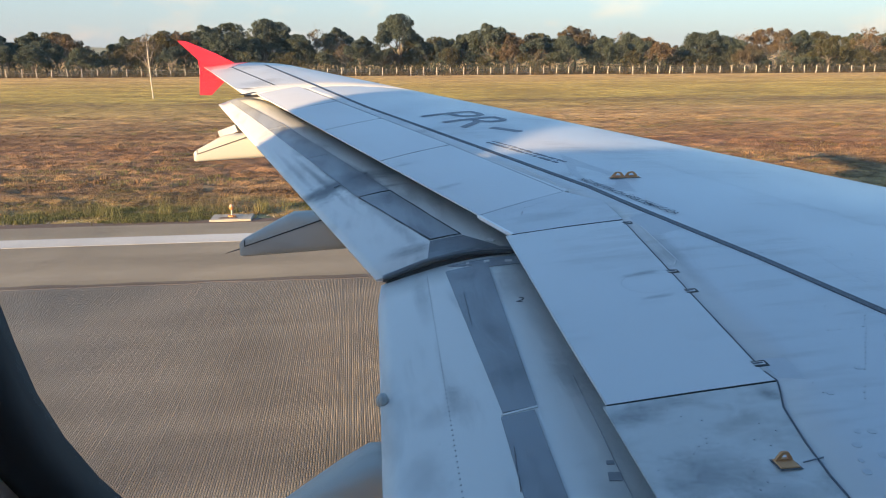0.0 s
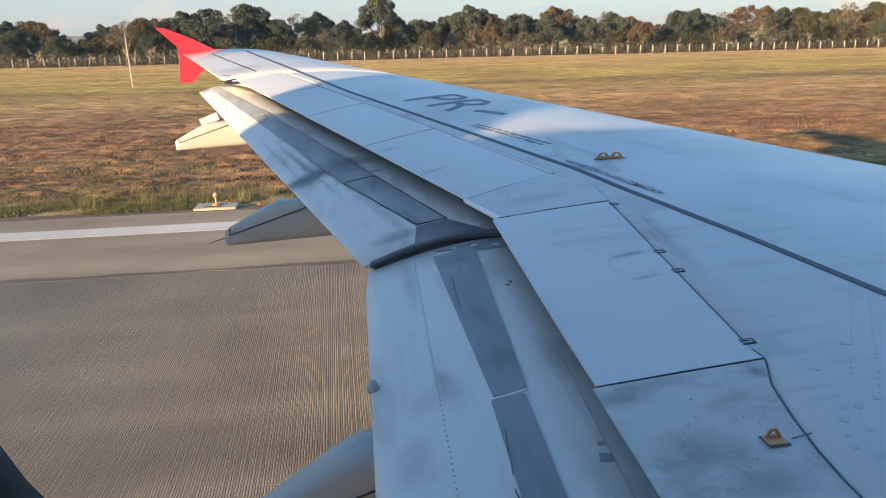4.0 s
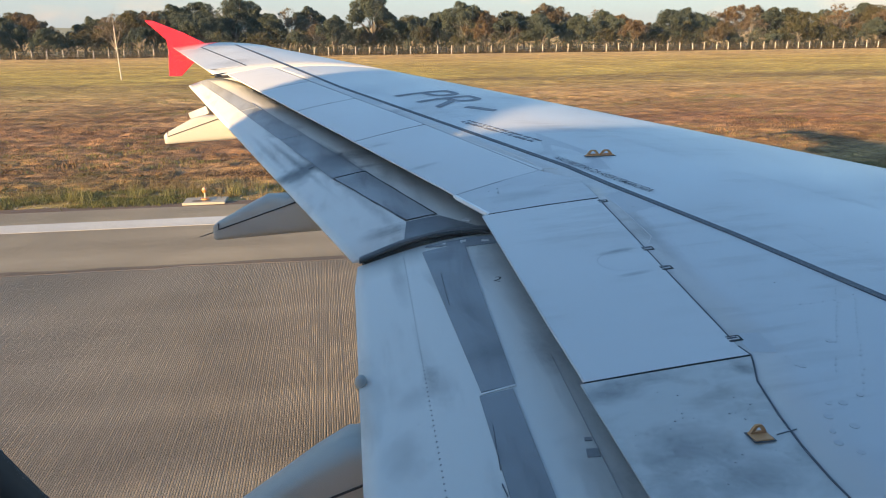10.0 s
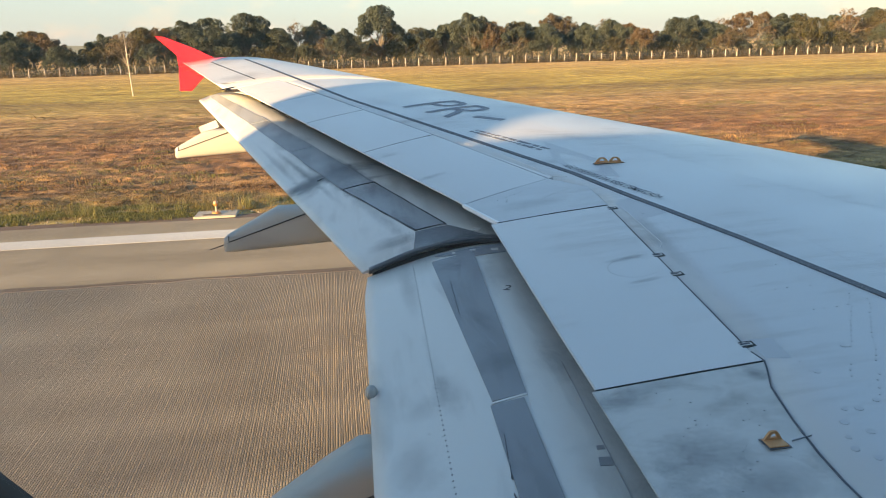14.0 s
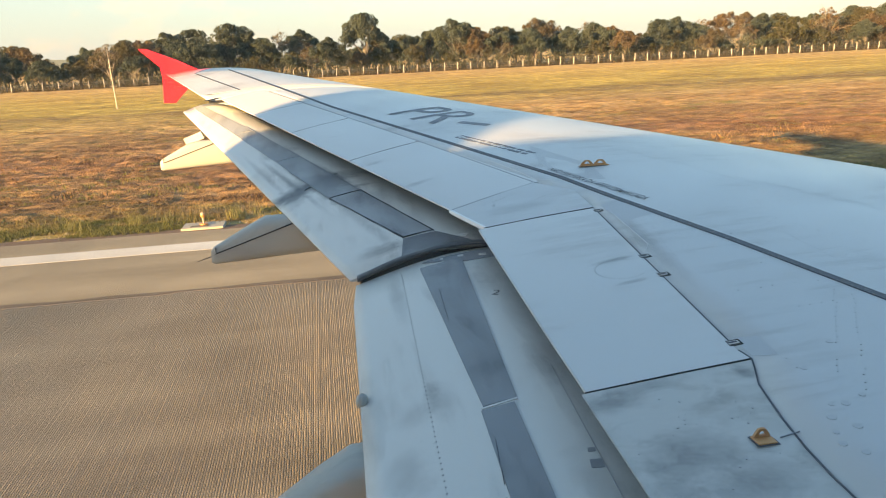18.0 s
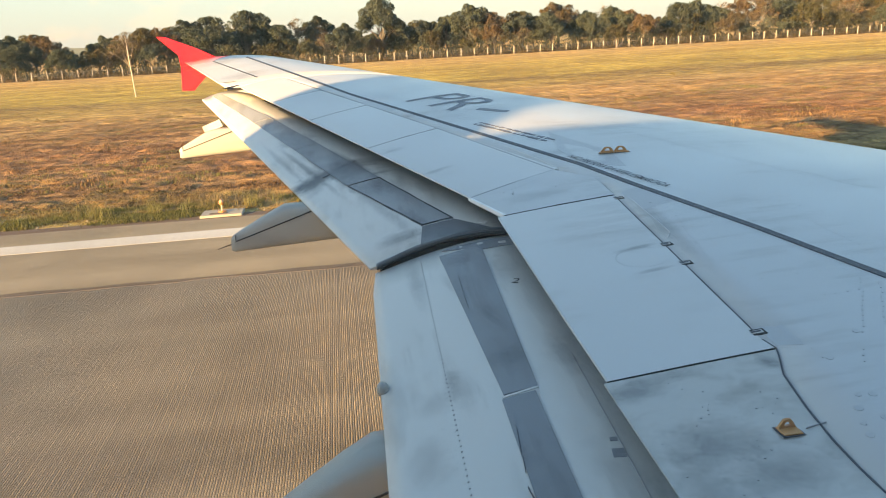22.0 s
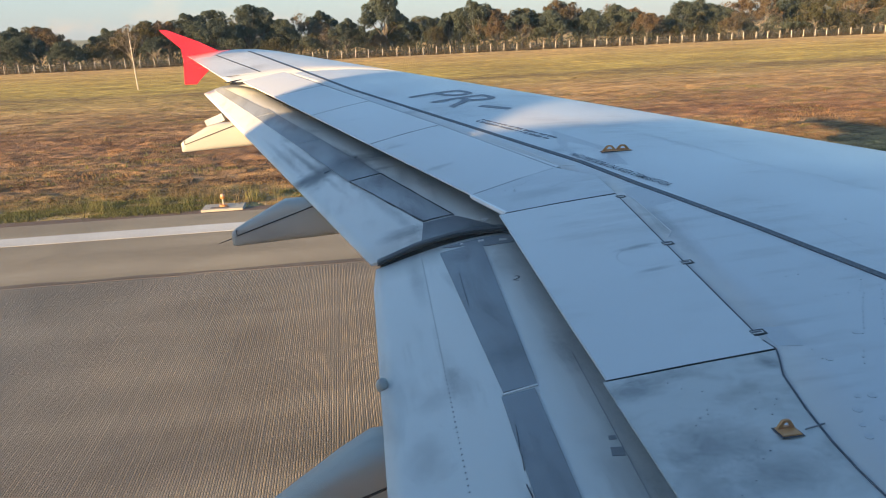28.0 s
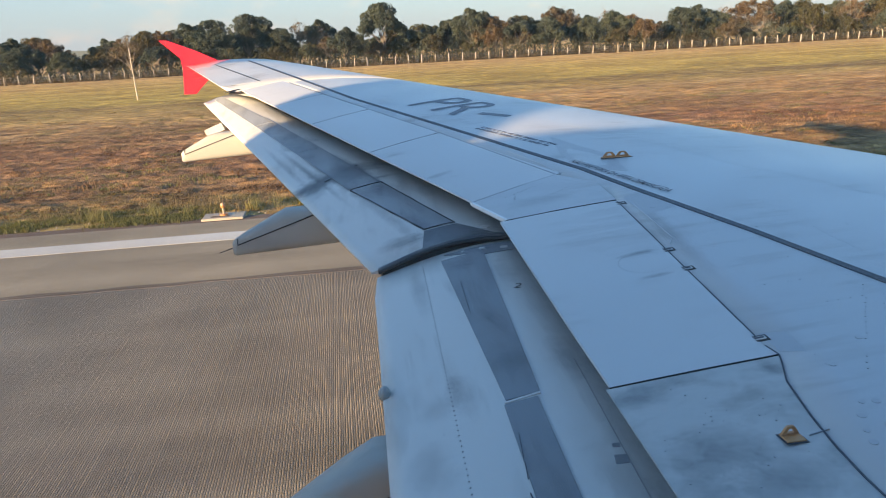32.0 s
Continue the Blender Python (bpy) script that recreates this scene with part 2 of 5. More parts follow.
M_INK, _, _ = material("dark_blue_grey_marking", (0.045, 0.055, 0.075), 0.55)
# near-black base: the shade of the hollows is put into the colour
M_COVE = paint("cove_shade_black", (0.03, 0.03, 0.032), 0.75, 0.5, (0.02, 0.02, 0.02))
M_STEEL, _, _ = material("bare_metal", (0.45, 0.44, 0.42), 0.38, 0.9)
M_GOLD = paint("orange_bracket_paint", (0.62, 0.27, 0.10), 0.55, 0.5, (0.2, 0.11, 0.05))
M_SEALANT, _, _ = material("white_sealant", (0.66, 0.66, 0.65), 0.5)
M_EDGE = paint("bare_white_edge", (0.90, 0.90, 0.89), 0.3, 0.25)
M_SEAL = paint("worn_grey_rubber", (0.085, 0.09, 0.10), 0.55, 0.6, (0.02, 0.02, 0.02))
M_REVEAL, _, _ = material("blue_grey_window_surround", (0.72, 0.77, 0.83), 0.6)
M_TRIM, _, _ = material("cabin_trim", (0.84, 0.84, 0.84), 0.6)
M_PANE, _nt, _b = material("clear_acrylic", (1, 1, 1), 0.02)
_clear, _gloss, _both = _nt.nodes.new("ShaderNodeBsdfTransparent"), _nt.nodes.new("ShaderNodeBsdfGlossy"), _nt.nodes.new("ShaderNodeMixShader")
_gloss.inputs["Roughness"].default_value, _both.inputs[0].default_value = 0.02, 0.03
_nt.links.new(_clear.outputs[0], _both.inputs[1])
_nt.links.new(_gloss.outputs[0], _both.inputs[2])
_haze, _all = _nt.nodes.new("ShaderNodeBsdfTranslucent"), _nt.nodes.new("ShaderNodeMixShader")
_haze.inputs["Color"].default_value, _all.inputs[0].default_value = (0.9, 0.9, 0.9, 1), 0.03      # fine scratches scatter a little light
_nt.links.new(_both.outputs[0], _all.inputs[1])
_nt.links.new(_haze.outputs[0], _all.inputs[2])
_nt.links.new(_all.outputs[0], _nt.nodes["Material Output"].inputs["Surface"])

# ---- mesh helpers ----


def part(name, bm, mat, parent, label="", smooth=False, kind=""):
    me = bpy.data.meshes.new(name)
    bmesh.ops.recalc_face_normals(bm, faces=bm.faces)
    bm.to_mesh(me)
    bm.free()
    me.materials.append(mat)
    if smooth:
        for p in me.polygons:
            p.use_smooth = True
    ob = new(name, me)
    ob.parent = parent
    return tagged(ob, label=label, kind=kind)


def thing(name, label, category, at=(0, 0, 0), group="", kind=""):
    ob = new(name)
    ob.empty_display_size = 0.2
    ob.location = at
    return tagged(ob, label, category, group, kind)


def loft(bm, rings, closed=True, caps=True):
    """Skin a list of rings of points, each with the same count."""
    vs = [[bm.verts.new(p) for p in r] for r in rings]
    n = len(vs[0])
    for a, b in zip(vs, vs[1:]):
        for i in range(n if closed else n - 1):
            j = (i + 1) % n
            bm.faces.new((a[i], a[j], b[j], b[i]))
    if caps:
        bm.faces.new(vs[0])
        bm.faces.new(vs[-1][::-1])
    return vs


def box(bm, c, s, m=None):
    r = bmesh.ops.create_cube(bm, size=1.0)["verts"]
    bmesh.ops.scale(bm, vec=s, verts=r)
    bmesh.ops.translate(bm, vec=c, verts=r)
    if m:
        bmesh.ops.transform(bm, matrix=m, verts=r)
    return r


def tube(bm, a, b, r0, r1=None, seg=8):
    a, b = Vector(a), Vector(b)
    d = (b - a).normalized()
    u = d.orthogonal().normalized()
    w = d.cross(u)
    r1 = r0 if r1 is None else r1
    ring = lambda c, r: [c + (u * math.cos(k * 2 * math.pi / seg) + w * math.sin(k * 2 * math.pi / seg)) * r for k in range(seg)]
    loft(bm, [ring(a, r0), ring(b, r1)])


def slab(bm, surf, outline, thick, lift=0.0, cut=0.25):
    """A thin sheet over a surface: outline in plan, corners joined by straight lines cut into short steps."""
    pts = []
    n = len(outline)
    for i in range(n):
        a, b = outline[i], outline[(i + 1) % n]
        k = max(1, int(math.dist(a, b) / cut))
        pts += [(a[0] + (b[0] - a[0]) * j / k, a[1] + (b[1] - a[1]) * j / k) for j in range(k)]
    top = [bm.verts.new((x, y, surf(x, y) + lift + thick)) for x, y in pts]
    low = [bm.verts.new((x, y, surf(x, y) + lift)) for x, y in pts]
    bm.faces.new(top)
    bm.faces.new(low[::-1])
    m = len(pts)
    for i in range(m):
        j = (i + 1) % m
        bm.faces.new((low[i], low[j], top[j], top[i]))


# ---- the wing's shape ----
def lerp(a, b, s):
    return a + (b - a) * s


def z_ref(y):
    return 4.27 + (y - 17.0) * 0.089


def x_crest(y):
    """Foremost line of the upper skin."""
    return 4.42 - 0.556 * (y - 6.92)


def x_rear(y):
    """Trailing edge of the upper skin and the spoilers."""
    return 0.97 + max(0.0, y - 4.8) * 0.011 if y < 6.6 else 0.89 - 0.362 * (y - 6.85)


def z_top(x, y):
    """Upper skin: the camber rises from the trailing edge and falls again towards the nose."""
    u = max(0.0, (x - x_rear(y)) / max(0.4, x_crest(y) - x_rear(y)))
    b = lerp(0.145, 0.085, (y - 4.0) / 13.0)
    f = 1 - (1 - u / 0.55) ** 2 if u < 0.55 else 1 - 0.65 * ((u - 0.55) / 0.45) ** 2
    return z_ref(y) + b * f


def flap_edge(y):
    """Trailing edge of the flaps in plan."""
    return 0.13 - (6.6 - y) * 0.028 if y < 6.6 else 0.15 - 0.304 * (y - 6.62)


def flap_drop(y):
    return 0.40 if y < 6.6 else lerp(0.40, 0.30, (y - 6.62) / 7.63)


def flap_point(s, y):
    """s runs to 1 at the trailing edge; the nose, hidden under the spoilers, lies at NOSE."""
    xn, xt = x_rear(y) + 0.22, flap_edge(y)
    zn, zt = -0.20, -flap_drop(y)
    x = lerp(xn, xt, s)
    z = z_ref(y) + lerp(zn, zt, s) + 0.055 * math.sin(math.pi * min(1, s)) * (1 - 0.35 * s) - 0.8 * min(0, s) ** 2
    return x, z


def z_flap(x, y):
    xn, xt = x_rear(y) + 0.22, flap_edge(y)
    return flap_point((x - xn) / (xt - xn), y)[1]

# ---- the aircraft ----
plane = thing("airliner", "pale grey twin-engine airliner with lowered flaps on the runway", "airliner")
HC, HR, HZ = 3.83, 1.975, 2.07      # hull centre height, half width, half height


def hull_ring(x, k, ky, kz, dz, angles):
    return [(x, HR * ky * k * math.cos(a), HC + dz + HZ * kz * k * math.sin(a)) for a in angles]


# window row in the left wall: bowed rectangles with round corners
WX0, WX1, WZ0, WZ1, WR = -0.080, 0.234, 4.340, 4.715, 0.10
BAY = 0.53
A0, A1 = radians(8), radians(36)
X0, X1 = 0.077 - 6.5 * BAY, 0.077 + 6.5 * BAY
ANG = [A0 + (A1 - A0) * i / 6 for i in range(7)] + [A1 + (math.pi - 2 * A1) * i / 14 for i in range(1, 15)]
ANG += [math.pi - A1 + (A1 - A0) * i / 6 for i in range(1, 7)] + [math.pi - A0 + (math.pi + 2 * A0) * i / 22 for i in range(1, 22)]
STATIONS = [(18.9, 0.05, -0.55), (18.5, 0.25, -0.5), (17.6, 0.52, -0.38), (16.2, 0.78, -0.2), (14.5, 0.95, -0.05), (13.0, 1, 0), (X1, 1, 0),
            (X0, 1, 0), (-8.3, 1, 0), (-12.0, 0.86, 0.24), (-15.0, 0.66, 0.55), (-18.0, 0.40, 0.85), (-20.5, 0.14, 1.0)]
for deep, mat, nm in ((0.985, M_HULL, "hull_skin"), (0.955, M_TRIM, "cabin_lining")):
    bm = bmesh.new()
    rows = [[bm.verts.new(p) for p in hull_ring(x, k - (1 - deep), 1, 1, dz, ANG)] for x, k, dz in STATIONS if k > 0.1]
    for i, (a, b) in enumerate(zip(rows, rows[1:])):
        n = len(a)
        for j in range(n):
            q = (j + 1) % n
            if abs(a[j].co.x - X1) < 1e-6 and (j < 6 or 20 <= j < 26):
                continue
            bm.faces.new((a[j], a[q], b[q], b[j]))
    bm.faces.new(rows[0])
    bm.faces.new(rows[-1][::-1])
    part(nm, bm, mat, plane, smooth=True)


def wall_at(x, z, deep, side=1):
    s = (z - HC) / (HZ * deep)
    return (x, side * HR * deep * math.sqrt(max(0.0, 1 - s * s)), z)


def window_loop(grow=0.0, n=48, at=0.0):
    cx, cz = (WX0 + WX1) / 2 + at, (WZ0 + WZ1) / 2
    hx, hz, r = (WX1 - WX0) / 2 + grow, (WZ1 - WZ0) / 2 + grow, WR + grow
    out = []
    for i in range(n):
        a = 2 * math.pi * (i + 0.5) / n
        sx, sz = math.copysign(1, math.cos(a)), math.copysign(1, math.sin(a))
        q = (i % (n // 4)) / (n // 4 - 1) * math.pi / 2 + (i // (n // 4)) * math.pi / 2
        out.append((cx + sx * (hx - r) + r * math.cos(q), cz + sz * (hz - r) + r * math.sin(q)))
    return out


def wall_panel(deep, grow, mat, name, parent, at, side):
    """Wall of one bay round its window, out to the next bays."""
    bm = bmesh.new()
    inner = window_loop(grow, at=at)
    cx, cz = (WX0 + WX1) / 2 + at, (WZ0 + WZ1) / 2
    z0, z1 = HC + HZ * deep * math.sin(A0), HC + HZ * deep * math.sin(A1)
    rings = []
    for f in (0.0, 0.12, 0.35, 0.65, 1.0):
        ring = []
        for x, z in inner:
            dx, dz = x - cx, z - cz
            t = min(BAY / 2 / abs(dx) if abs(dx) > 1e-9 else 1e9, ((z1 if dz > 0 else z0) - cz) / dz if abs(dz) > 1e-9 else 1e9)
            ring.append(wall_at(lerp(x, cx + dx * t, f), lerp(z, cz + dz * t, f), deep, side))
        rings.append(ring)
    loft(bm, rings, caps=False)
    return part(name, bm, mat, parent, smooth=True)


for side in (1, -1):
    for k in range(-6, 7):
        at = k * BAY
        skin_ob = wall_panel(0.985, 0.0, M_HULL, "window_skin", plane, at, side)
        wall_panel(0.955, 0.024, M_TRIM, "window_lining", skin_ob, at, side)
        bm = bmesh.new()
        loft(bm, [[wall_at(x, z, d, side) for x, z in window_loop(g, at=at)] for d, g in ((0.955, 0.024), (0.957, 0.018), (0.968, 0.012), (0.980, 0.007))], caps=False)
        pane = bmesh.new()
        pane.faces.new([pane.verts.new(wall_at(x, z, 0.9835, side)) for x, z in window_loop(0.002, at=at)])
        part("pane", pane, M_PANE, skin_ob, "clear acrylic window pane").visible_shadow = False
        part("window_reveal", bm, M_REVEAL, skin_ob, "blue-grey window surround", smooth=True)
        bm = bmesh.new()
        loft(bm, [[wall_at(x, z, d, side) for x, z in window_loop(g, at=at)] for d, g in ((0.980, 0.007), (0.978, 0.001), (0.9795, -0.004), (0.984, -0.006), (0.985, 0.0))], caps=False)
        part("window_gasket", bm, M_DARK, skin_ob, "black rubber window gasket", smooth=True)

# ---- left wing ----
wing = tagged(new("left_wing"), label="light grey metal wing, paint scuffed and stained")
wing.parent = plane
Y_ROOT, Y_TIP = 1.75, 17.02


SEAM = [(1.525, 1.0), (1.525, 3.55), (1.535, 3.70), (1.56, 3.88), (1.605, 4.10), (1.66, 4.22), (1.684, 4.28), (1.671, 4.36)]


def hinge_x(y):
    """Line where the spoilers hinge, in plan; inboard of them the curved seam of the root panel."""
    if y < 4.36:
        for (xa, ya), (xb, yb) in zip(SEAM, SEAM[1:]):
            if ya <= y <= yb:
                return lerp(xa, xb, (y - ya) / (yb - ya))
    return 1.672 + (y - 4.4) * 0.0594 if y < 6.6 else 1.60 - 0.385 * (y - 7.2)


def nose(y):
    """Leading edge below the foremost line of the upper skin."""
    c = lerp(0.34, 0.10, (y - 2) / 15)
    d = lerp(0.42, 0.10, (y - 2) / 15)
    return c, d


SPANS = [1.75, 2.6, 3.3, 3.55, 3.7, 3.88, 4.1, 4.22, 4.28, 4.36, 5.2, 6.0, 6.58] + [6.62 + i * 0.65 for i in range(10)] + [13.10, 13.20, 13.22, 13.9, 14.5, 15.1, 15.7, 16.3, 17.02]


def x_tail(y):
    return lerp(-1.62, -2.86, (y - 13.2) / 3.8)



def skin(name, y0, y1, xa, xb, mat, parent, n=10, thick=0.03, label="", gap=0.0):
    """A panel of upper skin between two lines in plan, xa behind and xb in front, with thickness."""
    ys = [y0 + gap] + [y for y in SPANS if y0 + 0.05 < y < y1 - 0.05] + [y1 - gap]
    bm = bmesh.new()
    rings = []
    for y in ys:
        a, b = xa(y) , xb(y)
        row = [lerp(a, b, i / n) for i in range(n + 1)]
        rings.append([(x, y, z_top(x, y)) for x in row] + [(x, y, z_top(x, y) - thick) for x in reversed(row)])
    loft(bm, rings)
    return part(name, bm, mat, parent, label, smooth=False)


# the box of the wing: top skin ahead of the hinge line, nose, belly; past the flaps it reaches the trailing edge
for title, ys, rear in (("wing_box", [y for y in SPANS if y < 13.21] + [13.219], lambda y: hinge_x(y) + 0.003), ("outer_wing_box", [y for y in SPANS if y > 13.21], x_tail)):
    bm = bmesh.new()
    rings = []
    for y in ys:
        a, b = rear(y), x_crest(y)
        c, d = nose(y)
        zt = z_top(b, y)
        th = lerp(0.95, 0.16, (y - 2) / 15)
        ring = [(lerp(a, b, i / 20), y, z_top(lerp(a, b, i / 20), y)) for i in range(21)]
        ring += [(b + c * math.sin(q), y, zt - d * (1 - math.cos(q))) for q in (0.4, 0.8, 1.2, 1.57)]
        ring += [(b + c * 0.8, y, zt - d - 0.3 * th), (b - 0.2, y, zt - d - 0.55 * th), (lerp(a, b, 0.5), y, zt - th), (a + 0.05, y, z_top(a, y) - (th * 0.55 if y < 13.2195 else 0.03))]
        rings.append(ring)
    loft(bm, rings)
    box_ob = part(title, bm, M_WING, wing, "smooth light grey upper skin with rivet rows")
    for p in box_ob.data.polygons:
        p.use_smooth = abs(p.normal.y) < 0.9

# near-black sheet behind the rear spar, above the flaps; shade put into its colour
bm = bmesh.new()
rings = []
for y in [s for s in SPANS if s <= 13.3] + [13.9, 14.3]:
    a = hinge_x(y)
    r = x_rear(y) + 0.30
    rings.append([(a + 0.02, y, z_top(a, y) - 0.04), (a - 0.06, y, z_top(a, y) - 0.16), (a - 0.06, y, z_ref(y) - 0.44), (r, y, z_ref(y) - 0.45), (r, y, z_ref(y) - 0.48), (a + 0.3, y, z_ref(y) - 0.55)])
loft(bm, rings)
part("flap_cove", bm, M_COVE, wing, "near-black sheet standing for the shaded hollow behind the rear spar")


def spoiler(name, ya, yb, mat, label="", slant=0.37, parent=None, gap=0.004):
    """One panel from the hinge line to the trailing edge, its sides square to the hinge."""
    bm = bmesh.new()
    rings = []
    n, m = 8, max(4, int((yb - ya) / (0.3 if slant else 0.07)))
    for i in range(m + 1):
        y0 = lerp(ya + gap, yb - gap, i / m)
        ring = []
        for j in range(n + 1):
            x = lerp(x_rear(y0), hinge_x(y0 + (0.26 if slant else 0)) - 0.003, j / n)
            y = y0 + slant * (x - x_rear(y0))
            ring.append((x, y, z_top(x, y) + 0.002))
        low = [(x, y, z - 0.012 - 0.05 * math.sin(math.pi * min(1, k / n * 0.9)) ) for k, (x, y, z) in enumerate(ring)]
        rings.append(ring + low[::-1])
    loft(bm, rings)
    ob = part(name, bm, mat, parent or wing, label)
    return ob


spoiler("spoiler", 4.28, 6.375, M_SPOILER, "large clean white inboard spoiler", 0.0)
for ya, yb in ((6.85, 8.64), (8.64, 10.22), (10.22, 11.62), (11.62, 13.2)):
    spoiler("spoiler", ya, yb, M_SPOILER)
# fixed wedge panel between the inboard spoiler and the next
bm = bmesh.new()
ring_t = [(1.035, 6.38), (0.885, 6.84), (1.585, 7.11), (1.80, 6.80), (1.795, 6.39)]
slab(bm, z_top, ring_t, 0.03, -0.027)
part("wedge_panel", bm, M_WING, wing, "stained fixed panel with a white edge")
bm = bmesh.new()
slab(bm, z_top, [(1.026, 6.385), (0.872, 6.84), (0.890, 6.845), (1.044, 6.39)], 0.02, -0.014)
part("edge_strip", bm, M_EDGE, wing, "bare white edge strip")
# scuffed root panel behind the spar
bm = bmesh.new()
loft(bm, [[(lerp(0.95, hinge_x(y) - 0.002, f), y, z_top(lerp(0.95, hinge_x(y) - 0.002, f), y) + dz) for f, dz in ((0, 0), (0.3, 0), (0.6, 0), (1, 0), (1, -0.03), (0.1, -0.03), (0, -0.006))] for y in (1.8, 2.6, 3.3, 3.55, 3.7, 3.88, 4.1, 4.22, 4.274)])
part("root_panel", bm, M_PANEL, wing, "heavily scuffed and sooty wing root panel")
# curved sealant seam beside it
bm = bmesh.new()
for (xa, ya), (xb, yb) in zip(SEAM, SEAM[1:]):
    slab(bm, z_top, [(xa - 0.0035, ya), (xa + 0.0035, ya), (xb + 0.0035, yb), (xb - 0.0035, yb)], 0.002, 0.0005)
part("seam", bm, M_INK, wing, "dark curved sealant seam")


NOSE = -0.28


def flap(name, ya, yb, mat, label):
    bm = bmesh.new()
    rings = []
    m = max(6, int((yb - ya) / 0.35))
    for i in range(m + 1):
        y = lerp(ya, yb, i / m)
        top = [(x, y, z) for x, z in (flap_point(lerp(NOSE, 1, s / 18), y) for s in range(19))]
        x0, z0 = flap_point(NOSE, y)
        x1, z1 = flap_point(1, y)
        low = [(x1, y, z1 - 0.012), (lerp(x0, x1, 0.6), y, lerp(z0, z1, 0.6) - 0.07), (lerp(x0, x1, 0.25), y, lerp(z0, z1, 0.25) - 0.14), (x0 + 0.05, y, z0 - 0.13), (x0 + 0.09, y, z0 - 0.06)]
        rings.append(top + low)
    loft(bm, rings)
    ob = part(name, bm, mat, wing, label)
    for p in ob.data.polygons:
        p.use_smooth = abs(p.normal.y) < 0.7
    return ob


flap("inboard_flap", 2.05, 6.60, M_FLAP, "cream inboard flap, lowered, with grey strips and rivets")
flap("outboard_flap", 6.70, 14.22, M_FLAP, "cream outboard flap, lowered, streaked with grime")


def flap_strip(name, ys, sa, sb, mat, label="", lift=0.003, parent=None, thick=0.004):
    bm = bmesh.new()
    rings = []
    for y in ys:
        a, b = sa(y), sb(y)
        ring = []
        for i in range(5):
            x, z = flap_point(lerp(a, b, i / 4), y)
            ring.append((x, y, z + lift + thick))
        rings.append(ring + [(x, y, z - thick - 0.004) for x, y, z in reversed(ring)])
    loft(bm, rings)
    return part(name, bm, mat, parent or wing, label)


def s_of(x, y):
    xn, xt = x_rear(y) + 0.22, flap_edge(y)
    return (x - xn) / (xt - xn)


def span(a, b, n):
    return [lerp(a, b, i / n) for i in range(n + 1)]


flap_strip("seal_strip", span(4.68, 6.46, 8), lambda y: s_of(lerp(0.79, 0.88, (y - 4.69) / 1.75), y), lambda y: s_of(lerp(0.63, 0.59, (y - 4.69) / 1.82), y), M_STRIP, "slate grey panel strip")
flap_strip("seal_strip", span(2.3, 4.65, 8), lambda y: s_of(lerp(0.70, 0.77, (y - 2.3) / 2.36), y), lambda y: s_of(lerp(0.54, 0.615, (y - 2.3) / 2.36), y), M_STRIP, "slate grey panel strip")


def along(table):
    """Piecewise straight line through (y, x) pairs."""
    def f(y):
        for (ya, xa), (yb, xb) in zip(table, table[1:]):
            if y <= yb:
                break
        return lerp(xa, xb, (y - ya) / (yb - ya))
    return f


strip_in = along([(7.08, 0.78), (8.34, 0.325), (9.57, -0.12), (11.29, -0.75), (14.14, -1.85)])
strip_out = along([(7.07, 0.54), (8.30, 0.03), (9.45, -0.35), (11.19, -0.95), (14.20, -2.0)])
for ya, yb in ((7.06, 8.32), (8.35, 9.9), (9.92, 11.6), (11.62, 14.15)):
    flap_strip("seal_strip", span(ya, yb, 6), lambda y: s_of(strip_in(y), y), lambda y: s_of(strip_out(y), y), M_STRIPOUT, "blue-grey panel strip with grimy seams")
# end plate and rubber seal between the two flaps
bm = bmesh.new()
rings = []
for i in range(12):
    q = i / 11 * 0.93
    a, c = flap_point(q, 6.55), flap_point(q, 6.72)
    rings.append([(a[0], 6.54, a[1] - 0.012), (c[0], 6.73, c[1] - 0.012), (c[0], 6.73, c[1] - 0.12), (a[0], 6.54, a[1] - 0.12)])
loft(bm, rings)
part("flap_end_plate", bm, M_COVE, wing, "dark plate between the flaps")
for off, r, mat in ((0.0, 0.024, M_SEAL), (0.052, 0.021, M_STRIP), (-0.042, 0.017, M_DARK)):
    bm = bmesh.new()
    rings = []
    for i in range(33):
        f = i / 32
        x, y = lerp(1.14, 0.17, f), 6.632 + off * (1 - 0.35 * f) + 0.028 * math.sin(f * 3.0)
        z = lerp(flap_point(s_of(x, 6.5), 6.5)[1], flap_point(s_of(x, 6.8), 6.8)[1], 0.5) + 0.008 + 0.02 * math.sin(math.pi * f)
        fold = 1 + 0.35 * noise.noise((f * 9, off * 40, 1.3))
        rings.append([(x, y + r * fold * math.cos(q), z + r * 0.8 * fold * math.sin(q)) for q in [k * math.pi / 4 for k in range(8)]])
    loft(bm, rings)
    part("flap_seal", bm, mat, wing, "black rubber seal between the flaps", smooth=True)

# aileron
bm = bmesh.new()
slab(bm, z_top, [(-1.2, 13.76), (-2.24, 16.44), (x_tail(16.44) + 0.01, 16.44), (x_tail(13.76) + 0.01, 13.76)], 0.003, 0.0)
part("aileron", bm, M_WING, wing, "pale grey aileron")
# red tip fence
bm = bmesh.new()
FENCE = [(-2.15, 4.29), (-2.62, 4.53), (-3.17, 4.765), (-3.33, 4.775), (-3.30, 4.74), (-2.96, 4.42), (-2.95, 4.20), (-2.99, 3.735), (-2.76, 3.73), (-2.52, 3.98), (-2.2, 4.15)]
loft(bm, [[(x, 17.045 + d, z) for x, z in FENCE] for d in (-0.022, 0.022)])
